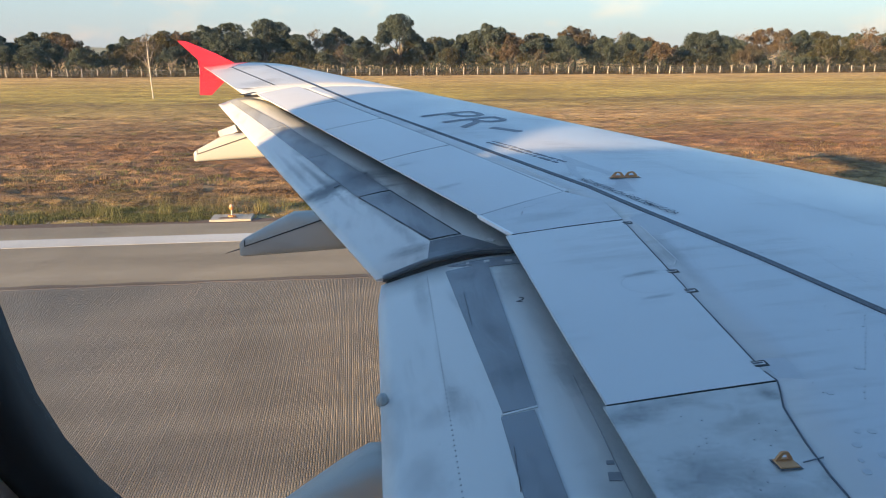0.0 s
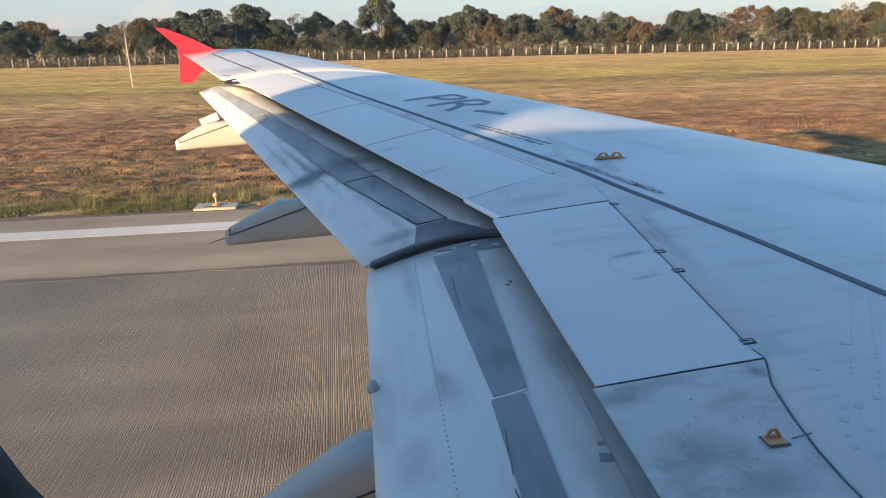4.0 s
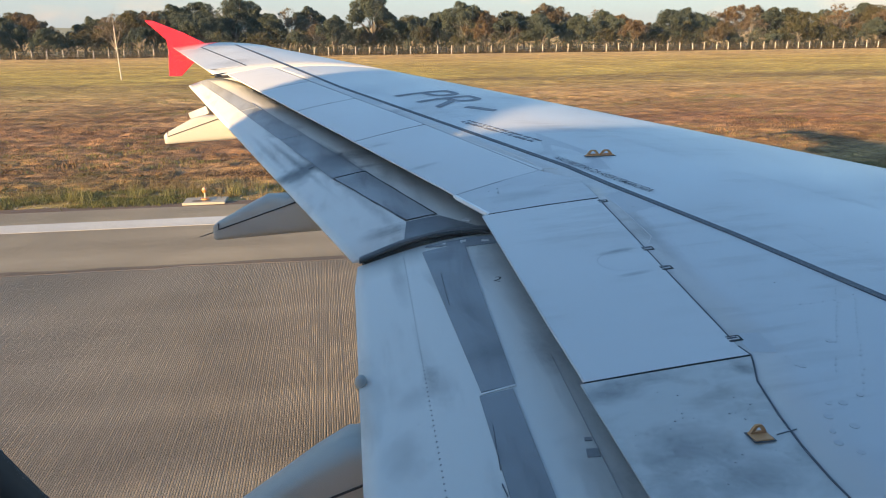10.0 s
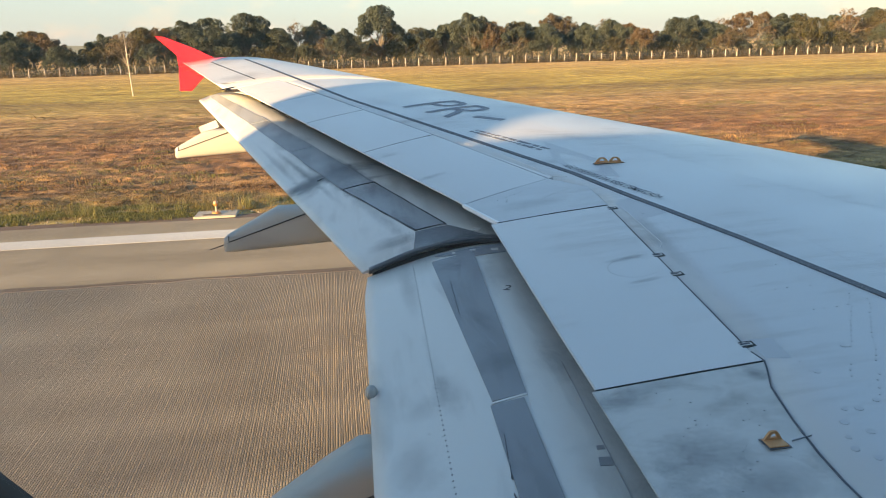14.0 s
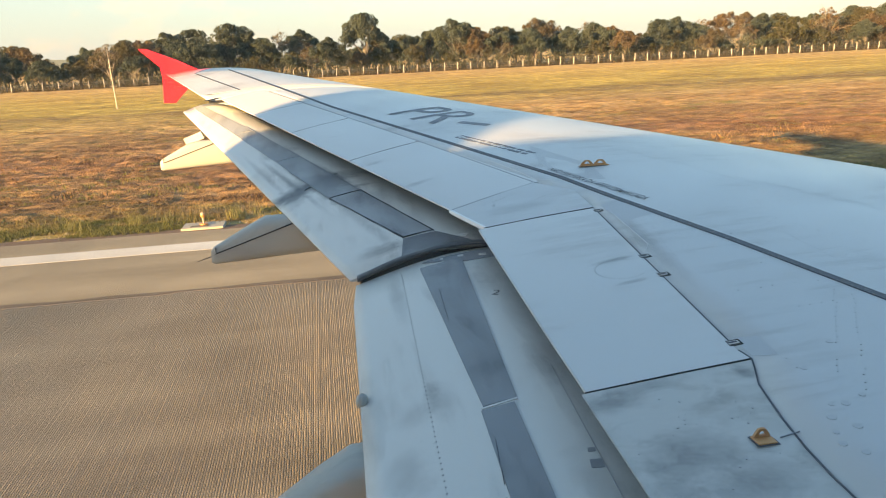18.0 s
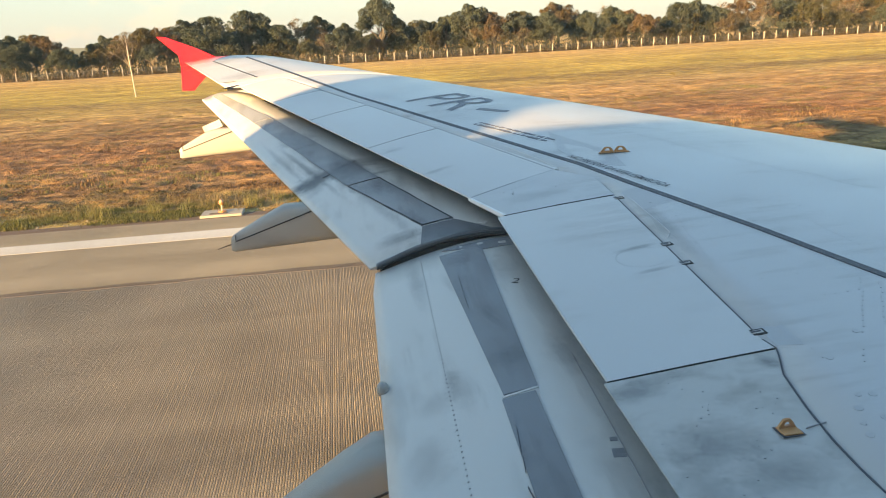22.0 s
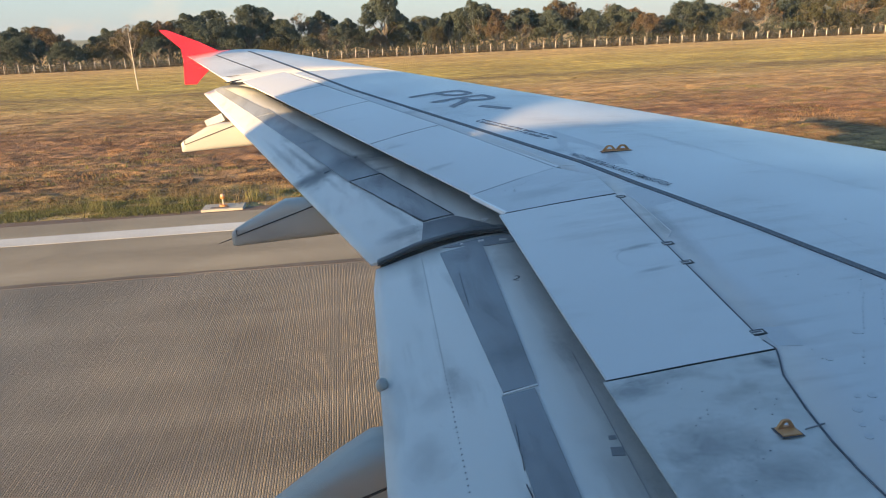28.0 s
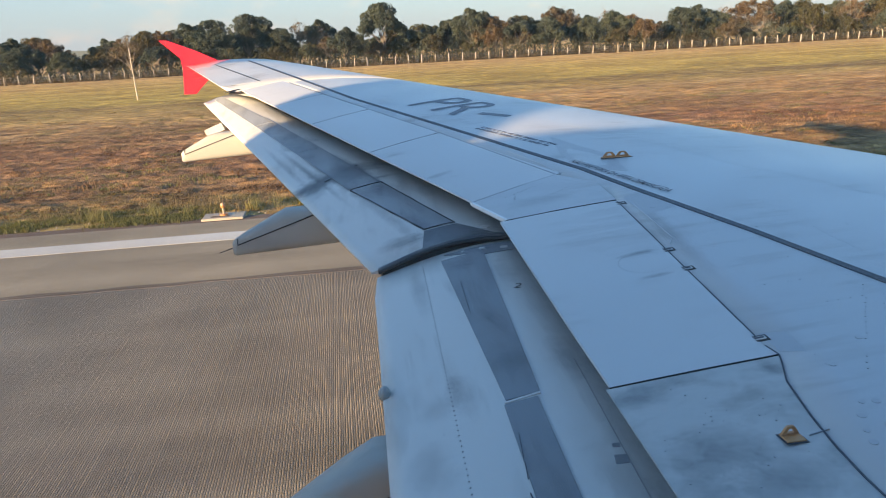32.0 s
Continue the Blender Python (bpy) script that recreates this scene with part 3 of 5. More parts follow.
bmesh.ops.bevel(bm, geom=[e for e in bm.edges if abs(e.verts[0].co.y - e.verts[1].co.y) < 1e-5], offset=0.008, segments=1, affect="EDGES")
part("wing_fence", bm, M_RED, wing, "bright red arrow-shaped wing tip fence")


def worn_red():
    """Red paint that thins out to the grey of the skin, with ragged streaks along the airflow."""
    m, nt, b = material("thinning_red_paint", (0.7, 0.1, 0.1), 0.38)
    v = coords(nt)
    sep = nt.nodes.new("ShaderNodeSeparateXYZ")
    nt.links.new(v, sep.inputs[0])
    rag = noisy(nt, coords(nt, (0.7, 7.0, 1.0)), 2.2, 8, 0.7)
    reach = nt.nodes.new("ShaderNodeMath")
    reach.operation = "MULTIPLY_ADD"
    nt.links.new(rag, reach.inputs[0])
    reach.inputs[1].default_value = 0.7
    nt.links.new(sep.outputs[1], reach.inputs[2])
    span_f = nt.nodes.new("ShaderNodeMapRange")
    span_f.inputs["From Min"].default_value, span_f.inputs["From Max"].default_value = 16.15, 17.35
    nt.links.new(reach.outputs[0], span_f.inputs["Value"])
    fac = ramp(nt, span_f.outputs[0], [(0.0, grey(0.0)), (0.35, grey(0.22)), (0.75, grey(0.55)), (1.0, grey(0.95))])
    nt.links.new(mix(nt, fac, (0.56, 0.57, 0.57), (0.72, 0.03, 0.05)), b.inputs["Base Color"])
    return m


M_TIPRED = worn_red()
bm = bmesh.new()
loft(bm, [[(lerp(x_tail(y) + 0.004, lerp(-2.02, x_tail(y) + 0.02, (17.01 - y) / 1.45), i / 6), y, z_top(lerp(x_tail(y) + 0.004, lerp(-2.02, x_tail(y) + 0.02, (17.01 - y) / 1.45), i / 6), y) + dz) for dz in (0.006, 0.001) for i in (range(7) if dz > 0.002 else range(6, -1, -1))] for y in (15.6, 15.9, 16.2, 16.5, 16.75, 17.01)])
part("tip_paint", bm, M_TIPRED, wing, "red paint thinning out from the fence")


def fairing(y, tail, rise, low, length, wide, cap, label):
    """A flap track fairing: a canoe that narrows to a blunt tail behind the flap. rise: slope of its top; low: slope of its belly."""
    bm = bmesh.new()
    rings = []
    xt, zt = tail
    for i in range(19):
        f = i / 18
        d = length * f ** 1.6
        end = 1 if f < 0.8 else math.sqrt(max(0.03, 1 - ((f - 0.8) / 0.205) ** 2))
        blunt = min(1.0, 0.8 + d / 0.12)
        top, bot = min(cap, zt + 0.07 * blunt + d * rise), zt - 0.07 * blunt + d * low
        zc, h, w = (top + bot) / 2, (top - bot) / 2 * end, lerp(0.055, wide, min(1, d / 1.1) ** 0.75) * end * blunt
        rings.append([(xt + d, y + w * math.copysign(abs(math.cos(q)) ** 0.45, math.cos(q)), zc + h * math.copysign(abs(math.sin(q)) ** 0.5, math.sin(q))) for q in [k * math.pi / 10 for k in range(20)]])
    loft(bm, rings)
    ob = part("flap_track_fairing", bm, M_FAIR, wing, label, smooth=True)
    # black seam along the side that faces the cabin
    bm = bmesh.new()
    seam = []
    for i in range(9):
        d = 0.05 + i / 8 * 0.85
        w = lerp(0.055, wide, min(1, d / 1.1) ** 0.75)
        seam.append((xt + d, y - w * 1.0 - 0.002, zt + 0.02 + min(d, 0.8) * (rise * 0.6 + low * 0.4)))
    loft(bm, [[(x, yy - 0.003, z - 0.005), (x, yy - 0.003, z + 0.005), (x, yy + 0.02, z + 0.005), (x, yy + 0.02, z - 0.005)] for x, yy, z in seam])
    x, yy, z = seam[0]
    loft(bm, [[(x - 0.0025, yy - 0.003, h), (x + 0.0025, yy - 0.003, h), (x + 0.0025, yy + 0.02, h), (x - 0.0025, yy + 0.02, h)] for h in (z - 0.004, z + 0.055)])
    part("seam", bm, M_DARK, wing, "black seam")
    return ob


fairing(8.4, (-1.065, 2.78), 0.53, 0.06, 2.9, 0.17, 3.11, "grey canoe-shaped flap track fairing with a black seam")
fairing(12.0, (-2.15, 3.17), 0.52, 0.05, 2.3, 0.14, 3.47, "cream canoe-shaped flap track fairing with a black seam")
fairing(4.72, (-0.64, 2.26), 0.66, 0.06, 3.0, 0.20, 2.75, "grey canoe-shaped flap track fairing with a black seam")
# static wick on a fairing tail, tab and bumper on the flaps
bm = bmesh.new()
tube(bm, (-1.06, 8.4, 2.78), (-1.19, 8.36, 2.75), 0.006, 0.003, 5)
part("static_wick", bm, M_DARK, wing, "thin black static wick")
bm = bmesh.new()
box(bm, (0, 0, 0), (0.26, 0.15, 0.10), pose(-1.76, 12.52, 3.455, 0, -20, 0))
part("flap_tab", bm, M_FLAP, wing, "small cream tab on the flap edge")
bm = bmesh.new()
bmesh.ops.create_uvsphere(bm, u_segments=16, v_segments=10, radius=1)
bmesh.ops.transform(bm, matrix=Matrix.Translation((0.098, 5.08, 2.82)) @ Matrix.Diagonal((0.032, 0.04, 0.04, 1)), verts=bm.verts)
part("bumper", bm, M_FAIR, wing, "rounded grey knob under the flap edge", smooth=True)

# ---- painted lines, seams and markings on the wing ----


def band(bm, surf, pts, width, lift=0.002, thick=0.003, step=0.3):
    """A narrow raised ribbon that follows a surface along a line in plan."""
    for (xa, ya), (xb, yb) in zip(pts, pts[1:]):
        l = math.hypot(xb - xa, yb - ya)
        nx, ny = -(yb - ya) / l * width / 2, (xb - xa) / l * width / 2
        k = max(1, int(l / step))
        rows = []
        for i in range(k + 1):
            x, y = lerp(xa, xb, i / k), lerp(ya, yb, i / k)
            a, c = (x - nx, y - ny), (x + nx, y + ny)
            rows.append([(a[0], a[1], surf(*a) + lift + thick), (c[0], c[1], surf(*c) + lift + thick), (c[0], c[1], surf(*c) + lift - 0.004), (a[0], a[1], surf(*a) + lift - 0.004)])
        loft(bm, rows)


def ribbon(name, pts, width, mat, label="", surf=z_top, lift=0.002):
    bm = bmesh.new()
    band(bm, surf, pts, width, lift)
    return part(name, bm, mat, wing, label)


ribbon("walkway_line", [(3.15, 2.2), (2.54, 4.58), (2.30, 5.51), (1.81, 7.16), (1.19, 8.73), (0.18, 11.27), (-1.63, 16.53)], 0.045, M_INK, "dark walkway boundary line")
ribbon("flap_slot", [(-1.64, 13.12), (-1.46, 13.36)], 0.05, M_DARK, "black slot at the flap end", lift=0.004)
ribbon("aileron_seam", [(-2.24, 16.44), (-1.2, 13.76)], 0.022, M_DARK, "dark hinge seam")
for y in (8.64, 10.22, 11.62):
    ribbon("spoiler_gap", [(x_rear(y) + 0.01, y), (x_rear(y) + 0.35, y + 0.13), (hinge_x(y + 0.26) - 0.01, y + 0.37 * (hinge_x(y + 0.26) - x_rear(y)))], 0.011, M_DARK, "black gap between spoilers", lift=0.0008)
ribbon("spoiler_gap", [(1.03, 6.38), (1.79, 6.385)], 0.006, M_DARK, "black gap beside the inboard spoiler", lift=0.0008)
ribbon("spoiler_gap", [(0.965, 4.279), (1.678, 4.279)], 0.0055, M_DARK, "black gap beside the inboard spoiler", lift=0.0006)
ribbon("spoiler_gap", [(0.89, 6.85), (1.58, 7.11)], 0.007, M_STRIP, "thin gap beside the spoiler", lift=0.0008)
ribbon("hinge_gap", [(hinge_x(6.35), 6.35), (hinge_x(5.5), 5.5), (hinge_x(4.40), 4.40)], 0.0045, M_INK, "dark spoiler hinge gap", lift=0.0008)
ribbon("hinge_gap", [(1.59, 7.12), (hinge_x(9), 9.0), (hinge_x(11), 11.0), (hinge_x(13.2), 13.2)], 0.008, M_STRIP, "thin spoiler hinge gap", lift=0.0008)
ribbon("cover_edge", [(1.40, 7.95), (1.50, 7.62), (1.56, 7.43), (1.62, 7.16), (1.74, 7.11)], 0.007, M_SEALANT, "white sealant bead", lift=0.0008)
ribbon("cover_edge", [(1.86, 6.24), (1.84, 5.62), (1.79, 5.54)], 0.004, M_SEALANT, "white sealant bead", lift=0.0008)
for x, y in ((1.785, 6.31), (1.733, 5.46), (1.718, 5.19), (1.673, 4.42)):
    bm = bmesh.new()
    slab(bm, z_top, [(x - 0.016, y - 0.024), (x + 0.046, y - 0.024), (x + 0.046, y + 0.024), (x - 0.016, y + 0.024)], 0.0022, 0.0004)
    part("hinge_box", bm, M_DARK, wing, "small dark hinge cut-out")
    bm = bmesh.new()
    slab(bm, z_top, [(x - 0.016, y - 0.011), (x + 0.034, y - 0.011), (x + 0.034, y + 0.011), (x - 0.016, y + 0.011)], 0.003, 0.0026)
    part("hinge_fitting", bm, M_SEALANT, wing, "pale metal fitting")
    bm = bmesh.new()
    slab(bm, z_top, [(x - 0.018, y - 0.005), (x + 0.026, y - 0.005), (x + 0.026, y + 0.005), (x - 0.018, y + 0.005)], 0.002, 0.0056)
    part("hinge_slot", bm, M_INK, wing, "dark slot in the fitting")
for pts in ([(1.87, 8.25), (2.15, 7.42), (2.11, 6.96), (1.83, 7.15), (1.78, 7.6)], [(1.85, 6.41), (1.98, 6.47), (2.14, 6.12), (1.85, 6.03)], [(1.70, 4.46), (1.81, 4.44), (1.80, 4.27), (1.70, 4.30)], [(0.21, 10.7), (0.38, 10.75), (0.66, 10.06), (0.58, 9.96)]):
    bm = bmesh.new()
    slab(bm, z_top, pts, 0.0008, 0.0003)
    part("paint_patch", bm, M_PATCH, wing, "bluish repaired paint patch")
# joints on the flaps
rg = random.Random(31)
for (xa, ya), (xb, yb), n in (((0.035, 8.31), (0.545, 7.07), 9), ((0.32, 8.34), (0.775, 7.08), 9), ((0.03, 8.32), (0.33, 8.355), 3), ((0.54, 7.06), (0.785, 7.07), 3)):
    bm = bmesh.new()
    cut_pts = [(lerp(xa, xb, i / n) + rg.uniform(-0.003, 0.003), lerp(ya, yb, i / n)) for i in range(n + 1)]
    for a, c in zip(cut_pts, cut_pts[1:]):
        band(bm, z_flap, [a, c], rg.uniform(0.005, 0.011), 0.007)
    part("panel_seam", bm, M_DARK, wing, "ragged black seam")
for f in (0.18, 0.42, 0.5, 0.93):
    x, y = lerp(0.32, 0.775, f) + 0.01, lerp(8.34, 7.08, f)
    ribbon("sealant_dab", [(x, y), (x + 0.008, y - 0.03)], 0.008, M_SEALANT, "small white sealant dab", z_flap, 0.008)
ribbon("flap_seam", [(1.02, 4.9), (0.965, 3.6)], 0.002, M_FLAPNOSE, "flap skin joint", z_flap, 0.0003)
ribbon("flap_stop", [(0.935, 4.13), (0.985, 4.12)], 0.05, M_STRIP, "dark metal stop plate", z_flap, 0.001)
ribbon("flap_stop", [(0.955, 4.215), (0.985, 4.21)], 0.022, M_STRIP, "small dark metal lug", z_flap, 0.001)
# slate end pieces on both flaps beside the rubber seal, with white sealant dabs
flap_strip("end_piece", span(6.76, 7.035, 4), lambda y: s_of(lerp(1.02, 0.80, (y - 6.76) / 0.275), y), lambda y: s_of(lerp(0.50, 0.545, (y - 6.76) / 0.275), y), M_STRIP, "worn slate grey end piece by the seal")
flap_strip("end_piece", span(6.40, 6.545, 3), lambda y: s_of(1.16, y), lambda y: s_of(lerp(0.90, 0.62, (y - 6.40) / 0.145), y), M_STRIP, "dark slate end piece by the seal")
for xa, ya, xb, yb, wd in ((1.00, 6.46, 1.05, 6.45, 0.03), (0.86, 6.50, 0.90, 6.495, 0.022), (0.74, 6.515, 0.76, 6.51, 0.014), (0.955, 6.90, 1.0, 6.86, 0.035)):
    ribbon("sealant_dab", [(xa, ya), (xb, yb)], wd, M_SEALANT, "small white sealant dab", z_flap, 0.0085)


ribbon("joint_bead", [(0.62, 4.665), (0.79, 4.675)], 0.012, M_SEALANT, "white sealant joint between the strips", z_flap, 0.004)
ribbon("joint_bead", [(0.60, 6.475), (0.87, 6.475)], 0.008, M_SEALANT, "white sealant joint at the strip's end", z_flap, 0.004)
for xa, ya, xb, yb in ((0.625, 4.42, 0.605, 4.26), (0.604, 4.23, 0.592, 4.14), (0.58, 4.06, 0.585, 3.99), (0.655, 6.05, 0.645, 5.82), (0.642, 5.78, 0.635, 5.6)):
    ribbon("strip_scratch", [(xa, ya), (xb, yb)], 0.003, M_INK, "dark scrape on the strip", z_flap, 0.0075)
# rivet heads and filler spots
M_RIVET, _, _ = material("grey_filler", (0.43, 0.44, 0.45), 0.5)
M_FILL, _, _ = material("smooth_grey_filler", (0.49, 0.505, 0.52), 0.42)
M_FLAPRIVET, _, _ = material("dark_rivet", (0.22, 0.22, 0.215), 0.55)


def dots(name, spots, surf, mat, label):
    vs, fs = [], []
    for x, y, r in spots:
        b = len(vs)
        n = 6 if r < 0.01 else 14
        turn = [(math.cos(k * 2 * math.pi / n), math.sin(k * 2 * math.pi / n)) for k in range(n)]
        vs += [(x + r * c, y + r * q, surf(x + r * c, y + r * q) + 0.0022) for c, q in turn]
        vs += [(x + 1.1 * r * c, y + 1.1 * r * q, surf(x, y) - 0.002) for c, q in turn]
        fs.append(tuple(range(b, b + n)))
        fs += [(b + k, b + (k + 1) % n, b + n + (k + 1) % n, b + n + k) for k in range(n)]
    me = bpy.data.meshes.new(name)
    me.from_pydata(vs, [], fs)
    me.materials.append(mat)
    ob = new(name, me)
    ob.parent = wing
    return tagged(ob, label=label, kind="stuff")


rr = random.Random(4)
spots = []
for a, c, n in (((1.75, 9.6), (2.5, 8.08), 40), ((2.5, 8.08), (2.94, 6.77), 44), ((2.94, 6.77), (3.39, 5.81), 36), ((2.55, 8.05), (3.0, 6.76), 44), ((3.0, 6.76), (3.45, 5.8), 36), ((3.39, 5.81), (3.9, 4.5), 40), ((1.3, 6.42), (1.78, 6.6), 20), ((1.0, 6.75), (1.5, 7.0), 16), ((2.51, 5.94), (2.86, 5.4), 10), ((2.06, 5.71), (2.19, 5.63), 3), ((2.04, 5.17), (2.34, 5.13), 8),
                ((1.74, 4.9), (2.39, 4.85), 12), ((2.39, 4.73), (1.9, 4.04), 18), ((2.43, 4.66), (1.95, 3.95), 18), ((1.81, 4.3), (1.81, 4.16), 3), ((1.98, 5.85), (1.85, 5.17), 12), ((2.63, 5.48), (2.64, 5.1), 8), ((2.13, 4.63), (2.3, 4.63), 4),
                ((1.2, 6.5), (1.75, 6.75), 14), ((1.25, 6.62), (1.7, 6.85), 12), ((2.2, 7.0), (3.2, 4.6), 20), ((1.9, 5.4), (2.4, 5.4), 7), ((1.3, 7.6), (1.5, 7.3), 5)):
    for i in range(n):
        if rr.random() < 0.86:
            spots.append((lerp(a[0], c[0], i / (n - 1)) + rr.uniform(-0.006, 0.006), lerp(a[1], c[1], i / (n - 1)) + rr.uniform(-0.006, 0.006), rr.uniform(0.003, 0.0055)))
dots("rivets", spots, z_top, M_RIVET, "rows of small grey rivet heads")
SPOTS = [(1.83, 4.15), (1.77, 3.9), (1.72, 3.83), (1.68, 3.75), (1.82, 3.89), (1.91, 3.92), (1.77, 3.76), (1.66, 3.69), (1.70, 3.63), (2.05, 4.3), (2.35, 5.6), (1.95, 6.15)]
dots("filler_spot", [(x, y, rr.uniform(0.010, 0.017)) for x, y in SPOTS], z_top, M_FILL, "round grey filler spots on the skin")
spots = []
for x0, y0, x1, y1, n in ((0.465, 6.46, 0.345, 3.4, 80), (0.34, 6.92, 0.6, 6.96, 10), (0.36, 6.98, 0.58, 7.01, 8), (0.36, 7.04, 0.5, 7.06, 5)):
    spots += [(lerp(x0, x1, i / n), lerp(y0, y1, i / n), 0.0042) for i in range(n + 1)]
dots("flap_rivets", spots, z_flap, M_FLAPRIVET, "close rows of dark rivet heads")

# specks of grime on the root panel, dotted outline on the inboard spoiler
dots("grime_specks", [(rr.gauss(1.20, 0.16), rr.gauss(3.85, 0.22), rr.choice((0.001, 0.0015, 0.002, 0.003, 0.0045))) for _ in range(60)] + [(1.0 + rr.random() * 0.22, 6.48 + rr.gauss(0.12, 0.09), rr.choice((0.003, 0.005, 0.008))) for _ in range(14)],
     lambda x, y: z_top(x, y) + 0.0008, M_RIVET, "dark specks of grime")
dots("fastener_dots", [(1.56 + 0.14 * math.cos(a), 5.35 + 0.13 * math.sin(a), 0.0035) for a in [0.9 + i * 0.17 for i in range(27)]], lambda x, y: z_top(x, y) + 0.002, M_RIVET, "dotted curve of small fasteners")
for pts, wide in (([(-0.14, 9.57), (0.02, 9.13), (0.16, 8.78), (0.30, 8.36)], 0.016), ([(-0.40, 10.32), (-0.30, 10.05), (-0.17, 9.66)], 0.012), ([(0.12, 9.02), (-0.02, 8.90), (-0.20, 8.76)], 0.018), ([(-0.36, 9.45), (-0.20, 9.0), (0.02, 8.36)], 0.009), ([(-0.62, 10.9), (-0.74, 11.25), (-1.0, 11.95)], 0.010)):
    ribbon("grime_line", pts, wide, M_STRIP, "dark line of grime along the strip's edge", z_flap, 0.007)
# lettering
def lettering(name, text, start, along, height, mat, label, shear=0.0, squeeze=1.0, surf=z_top, heavy=0.0):
    cu = bpy.data.curves.new(name, "FONT")
    cu.body, cu.size, cu.shear, cu.offset = text, 1.0, shear, heavy
    tmp = new("tmp_text", cu)
    bpy.context.view_layer.update()
    me = bpy.data.meshes.new_from_object(tmp.evaluated_get(bpy.context.evaluated_depsgraph_get()))
    bpy.data.objects.remove(tmp)
    d = Vector(along).normalized()
    up = Vector((-d.y, d.x))
    bm = bmesh.new()
    bm.from_mesh(me)
    bmesh.ops.triangulate(bm, faces=bm.faces)
    for k in range(4 if height > 0.5 else 1):
        long = [e for e in bm.edges if e.calc_length() > 0.09 / height]
        if long:
            bmesh.ops.subdivide_edges(bm, edges=long, cuts=1)
            bmesh.ops.triangulate(bm, faces=bm.faces)
    for v in bm.verts:
        p = Vector(start) + d * v.co.x * height * squeeze + up * v.co.y * height
        v.co = (p.x, p.y, surf(p.x, p.y) + 0.004)
    return part(name, bm, mat, wing, label)


lettering("warning_text", "N\u00c3O PISE FORA DA \u00c1REA DEMARCADA", (1.778, 7.385), (0.42, -1.12), 0.10, M_INK, "dark stencilled step warning", 0.0, 0.60, heavy=0.003)
lettering("flap_number", "2", (0.93, 5.80), (0.88, -0.48), 0.10, M_DARK, "small black numeral", 0.0, 1.0, z_flap)
lettering("wing_letters", "PR", (0.75, 10.49), (0.455, -0.89), 1.12, M_SHEENLETTER, "large dark wing letters, lightened for sky sheen", 0.0, 0.80)
ribbon("letter_dash", [(1.49, 9.60), (1.75, 9.34)], 0.10, M_SHEENLETTER, "dark dash after the letters, lightened for sky sheen", lift=0.001)
bar_rng = random.Random(8)
for off in (0.12, 0.05):
    x, y = 1.27 + off * 0.9, 8.86 + off * 0.4
    while y > 7.95:
        l = bar_rng.choice((0.016, 0.022, 0.03))
        ribbon("text_bar", [(x, y), (x + 0.43 * l, y - 0.9 * l)], bar_rng.choice((0.026, 0.034, 0.04)), M_SHEENLETTER, "small unreadable line of text")
        g = l + bar_rng.choice((0.012, 0.014, 0.014, 0.04))
        x, y = x + 0.43 * g, y - 0.9 * g


def bracket(at, wide, tall, humps, label):
    """Orange escape-rope bracket: a base plate and an upright plate with holes."""
    x, y = at
    z = z_top(x, y)
    bm = bmesh.new()
    deep = 0.058 if humps == 1 else 0.04
    box(bm, (x, y - deep * 0.3, z + 0.004), (wide * 1.1, deep, 0.006))
    bmesh.ops.bevel(bm, geom=bm.edges[:], offset=0.002, segments=1, affect="EDGES")
    part("rope_bracket", bm, M_GOLD, wing, label)
    bm = bmesh.new()
    box(bm, (x, y - deep * 0.3, z + 0.001), (wide * 1.1 + 0.012, deep + 0.012, 0.002))
    part("sealant_rim", bm, M_INK, wing, "dark sealant rim round the plate")
    for k in range(humps):
        w = wide / humps
        cx = x - wide / 2 + w * (k + 0.5)
        outer = [(cx - w / 2, z + 0.008), (cx + w / 2, z + 0.008), (cx + w * 0.36, z + tall * 0.6), (cx + w * 0.2, z + tall * 0.95), (cx, z + tall), (cx - w * 0.2, z + tall * 0.95), (cx - w * 0.36, z + tall * 0.6)]
        inner = [(lerp(cx, px, 0.45), lerp(z + tall * 0.52, pz, 0.5)) for px, pz in outer]
        bm = bmesh.new()
        f = [[(px, y + s, pz) for px, pz in loop] for loop, s in ((outer, -0.005), (outer, 0.005), (inner, 0.005), (inner, -0.005))]
        loft(bm, f + [f[0]], caps=False)
        bmesh.ops.remove_doubles(bm, verts=bm.verts, dist=1e-5)
        part("bracket_eye", bm, M_GOLD, wing, "orange holed lug")


bracket((2.16, 7.36), 0.22, 0.048, 2, "orange double-eyed rope bracket")
bracket((1.43, 3.80), 0.064, 0.040, 1, "orange single-eyed rope bracket")
ribbon("skin_seam", [(1.49, 3.78), (1.57, 3.79)], 0.003, M_STRIP, "short dark joint")

# lamp glass in the leading edge near the tip, and static wicks behind it
bm = bmesh.new()
loft(bm, [[(x_crest(y) + d, y, z_top(x_crest(y), y) + h) for d, h in ((-0.10, 0.004), (0.02, 0.002), (0.06, -0.03), (0.05, -0.05), (-0.10, -0.01))] for y in (16.15, 16.3, 16.5, 16.7, 16.85)])
part("tip_lamp", bm, M_DARK, wing, "dark lamp glass in the leading edge")
for y in (15.2, 15.9, 16.6):
    bm = bmesh.new()
    tube(bm, (x_tail(y) + 0.03, y, z_top(x_tail(y), y) - 0.01), (x_tail(y) - 0.17, y, z_top(x_tail(y), y) - 0.03), 0.007, 0.003, 5)
    part("static_wick", bm, M_DARK, wing, "thin black static wick")

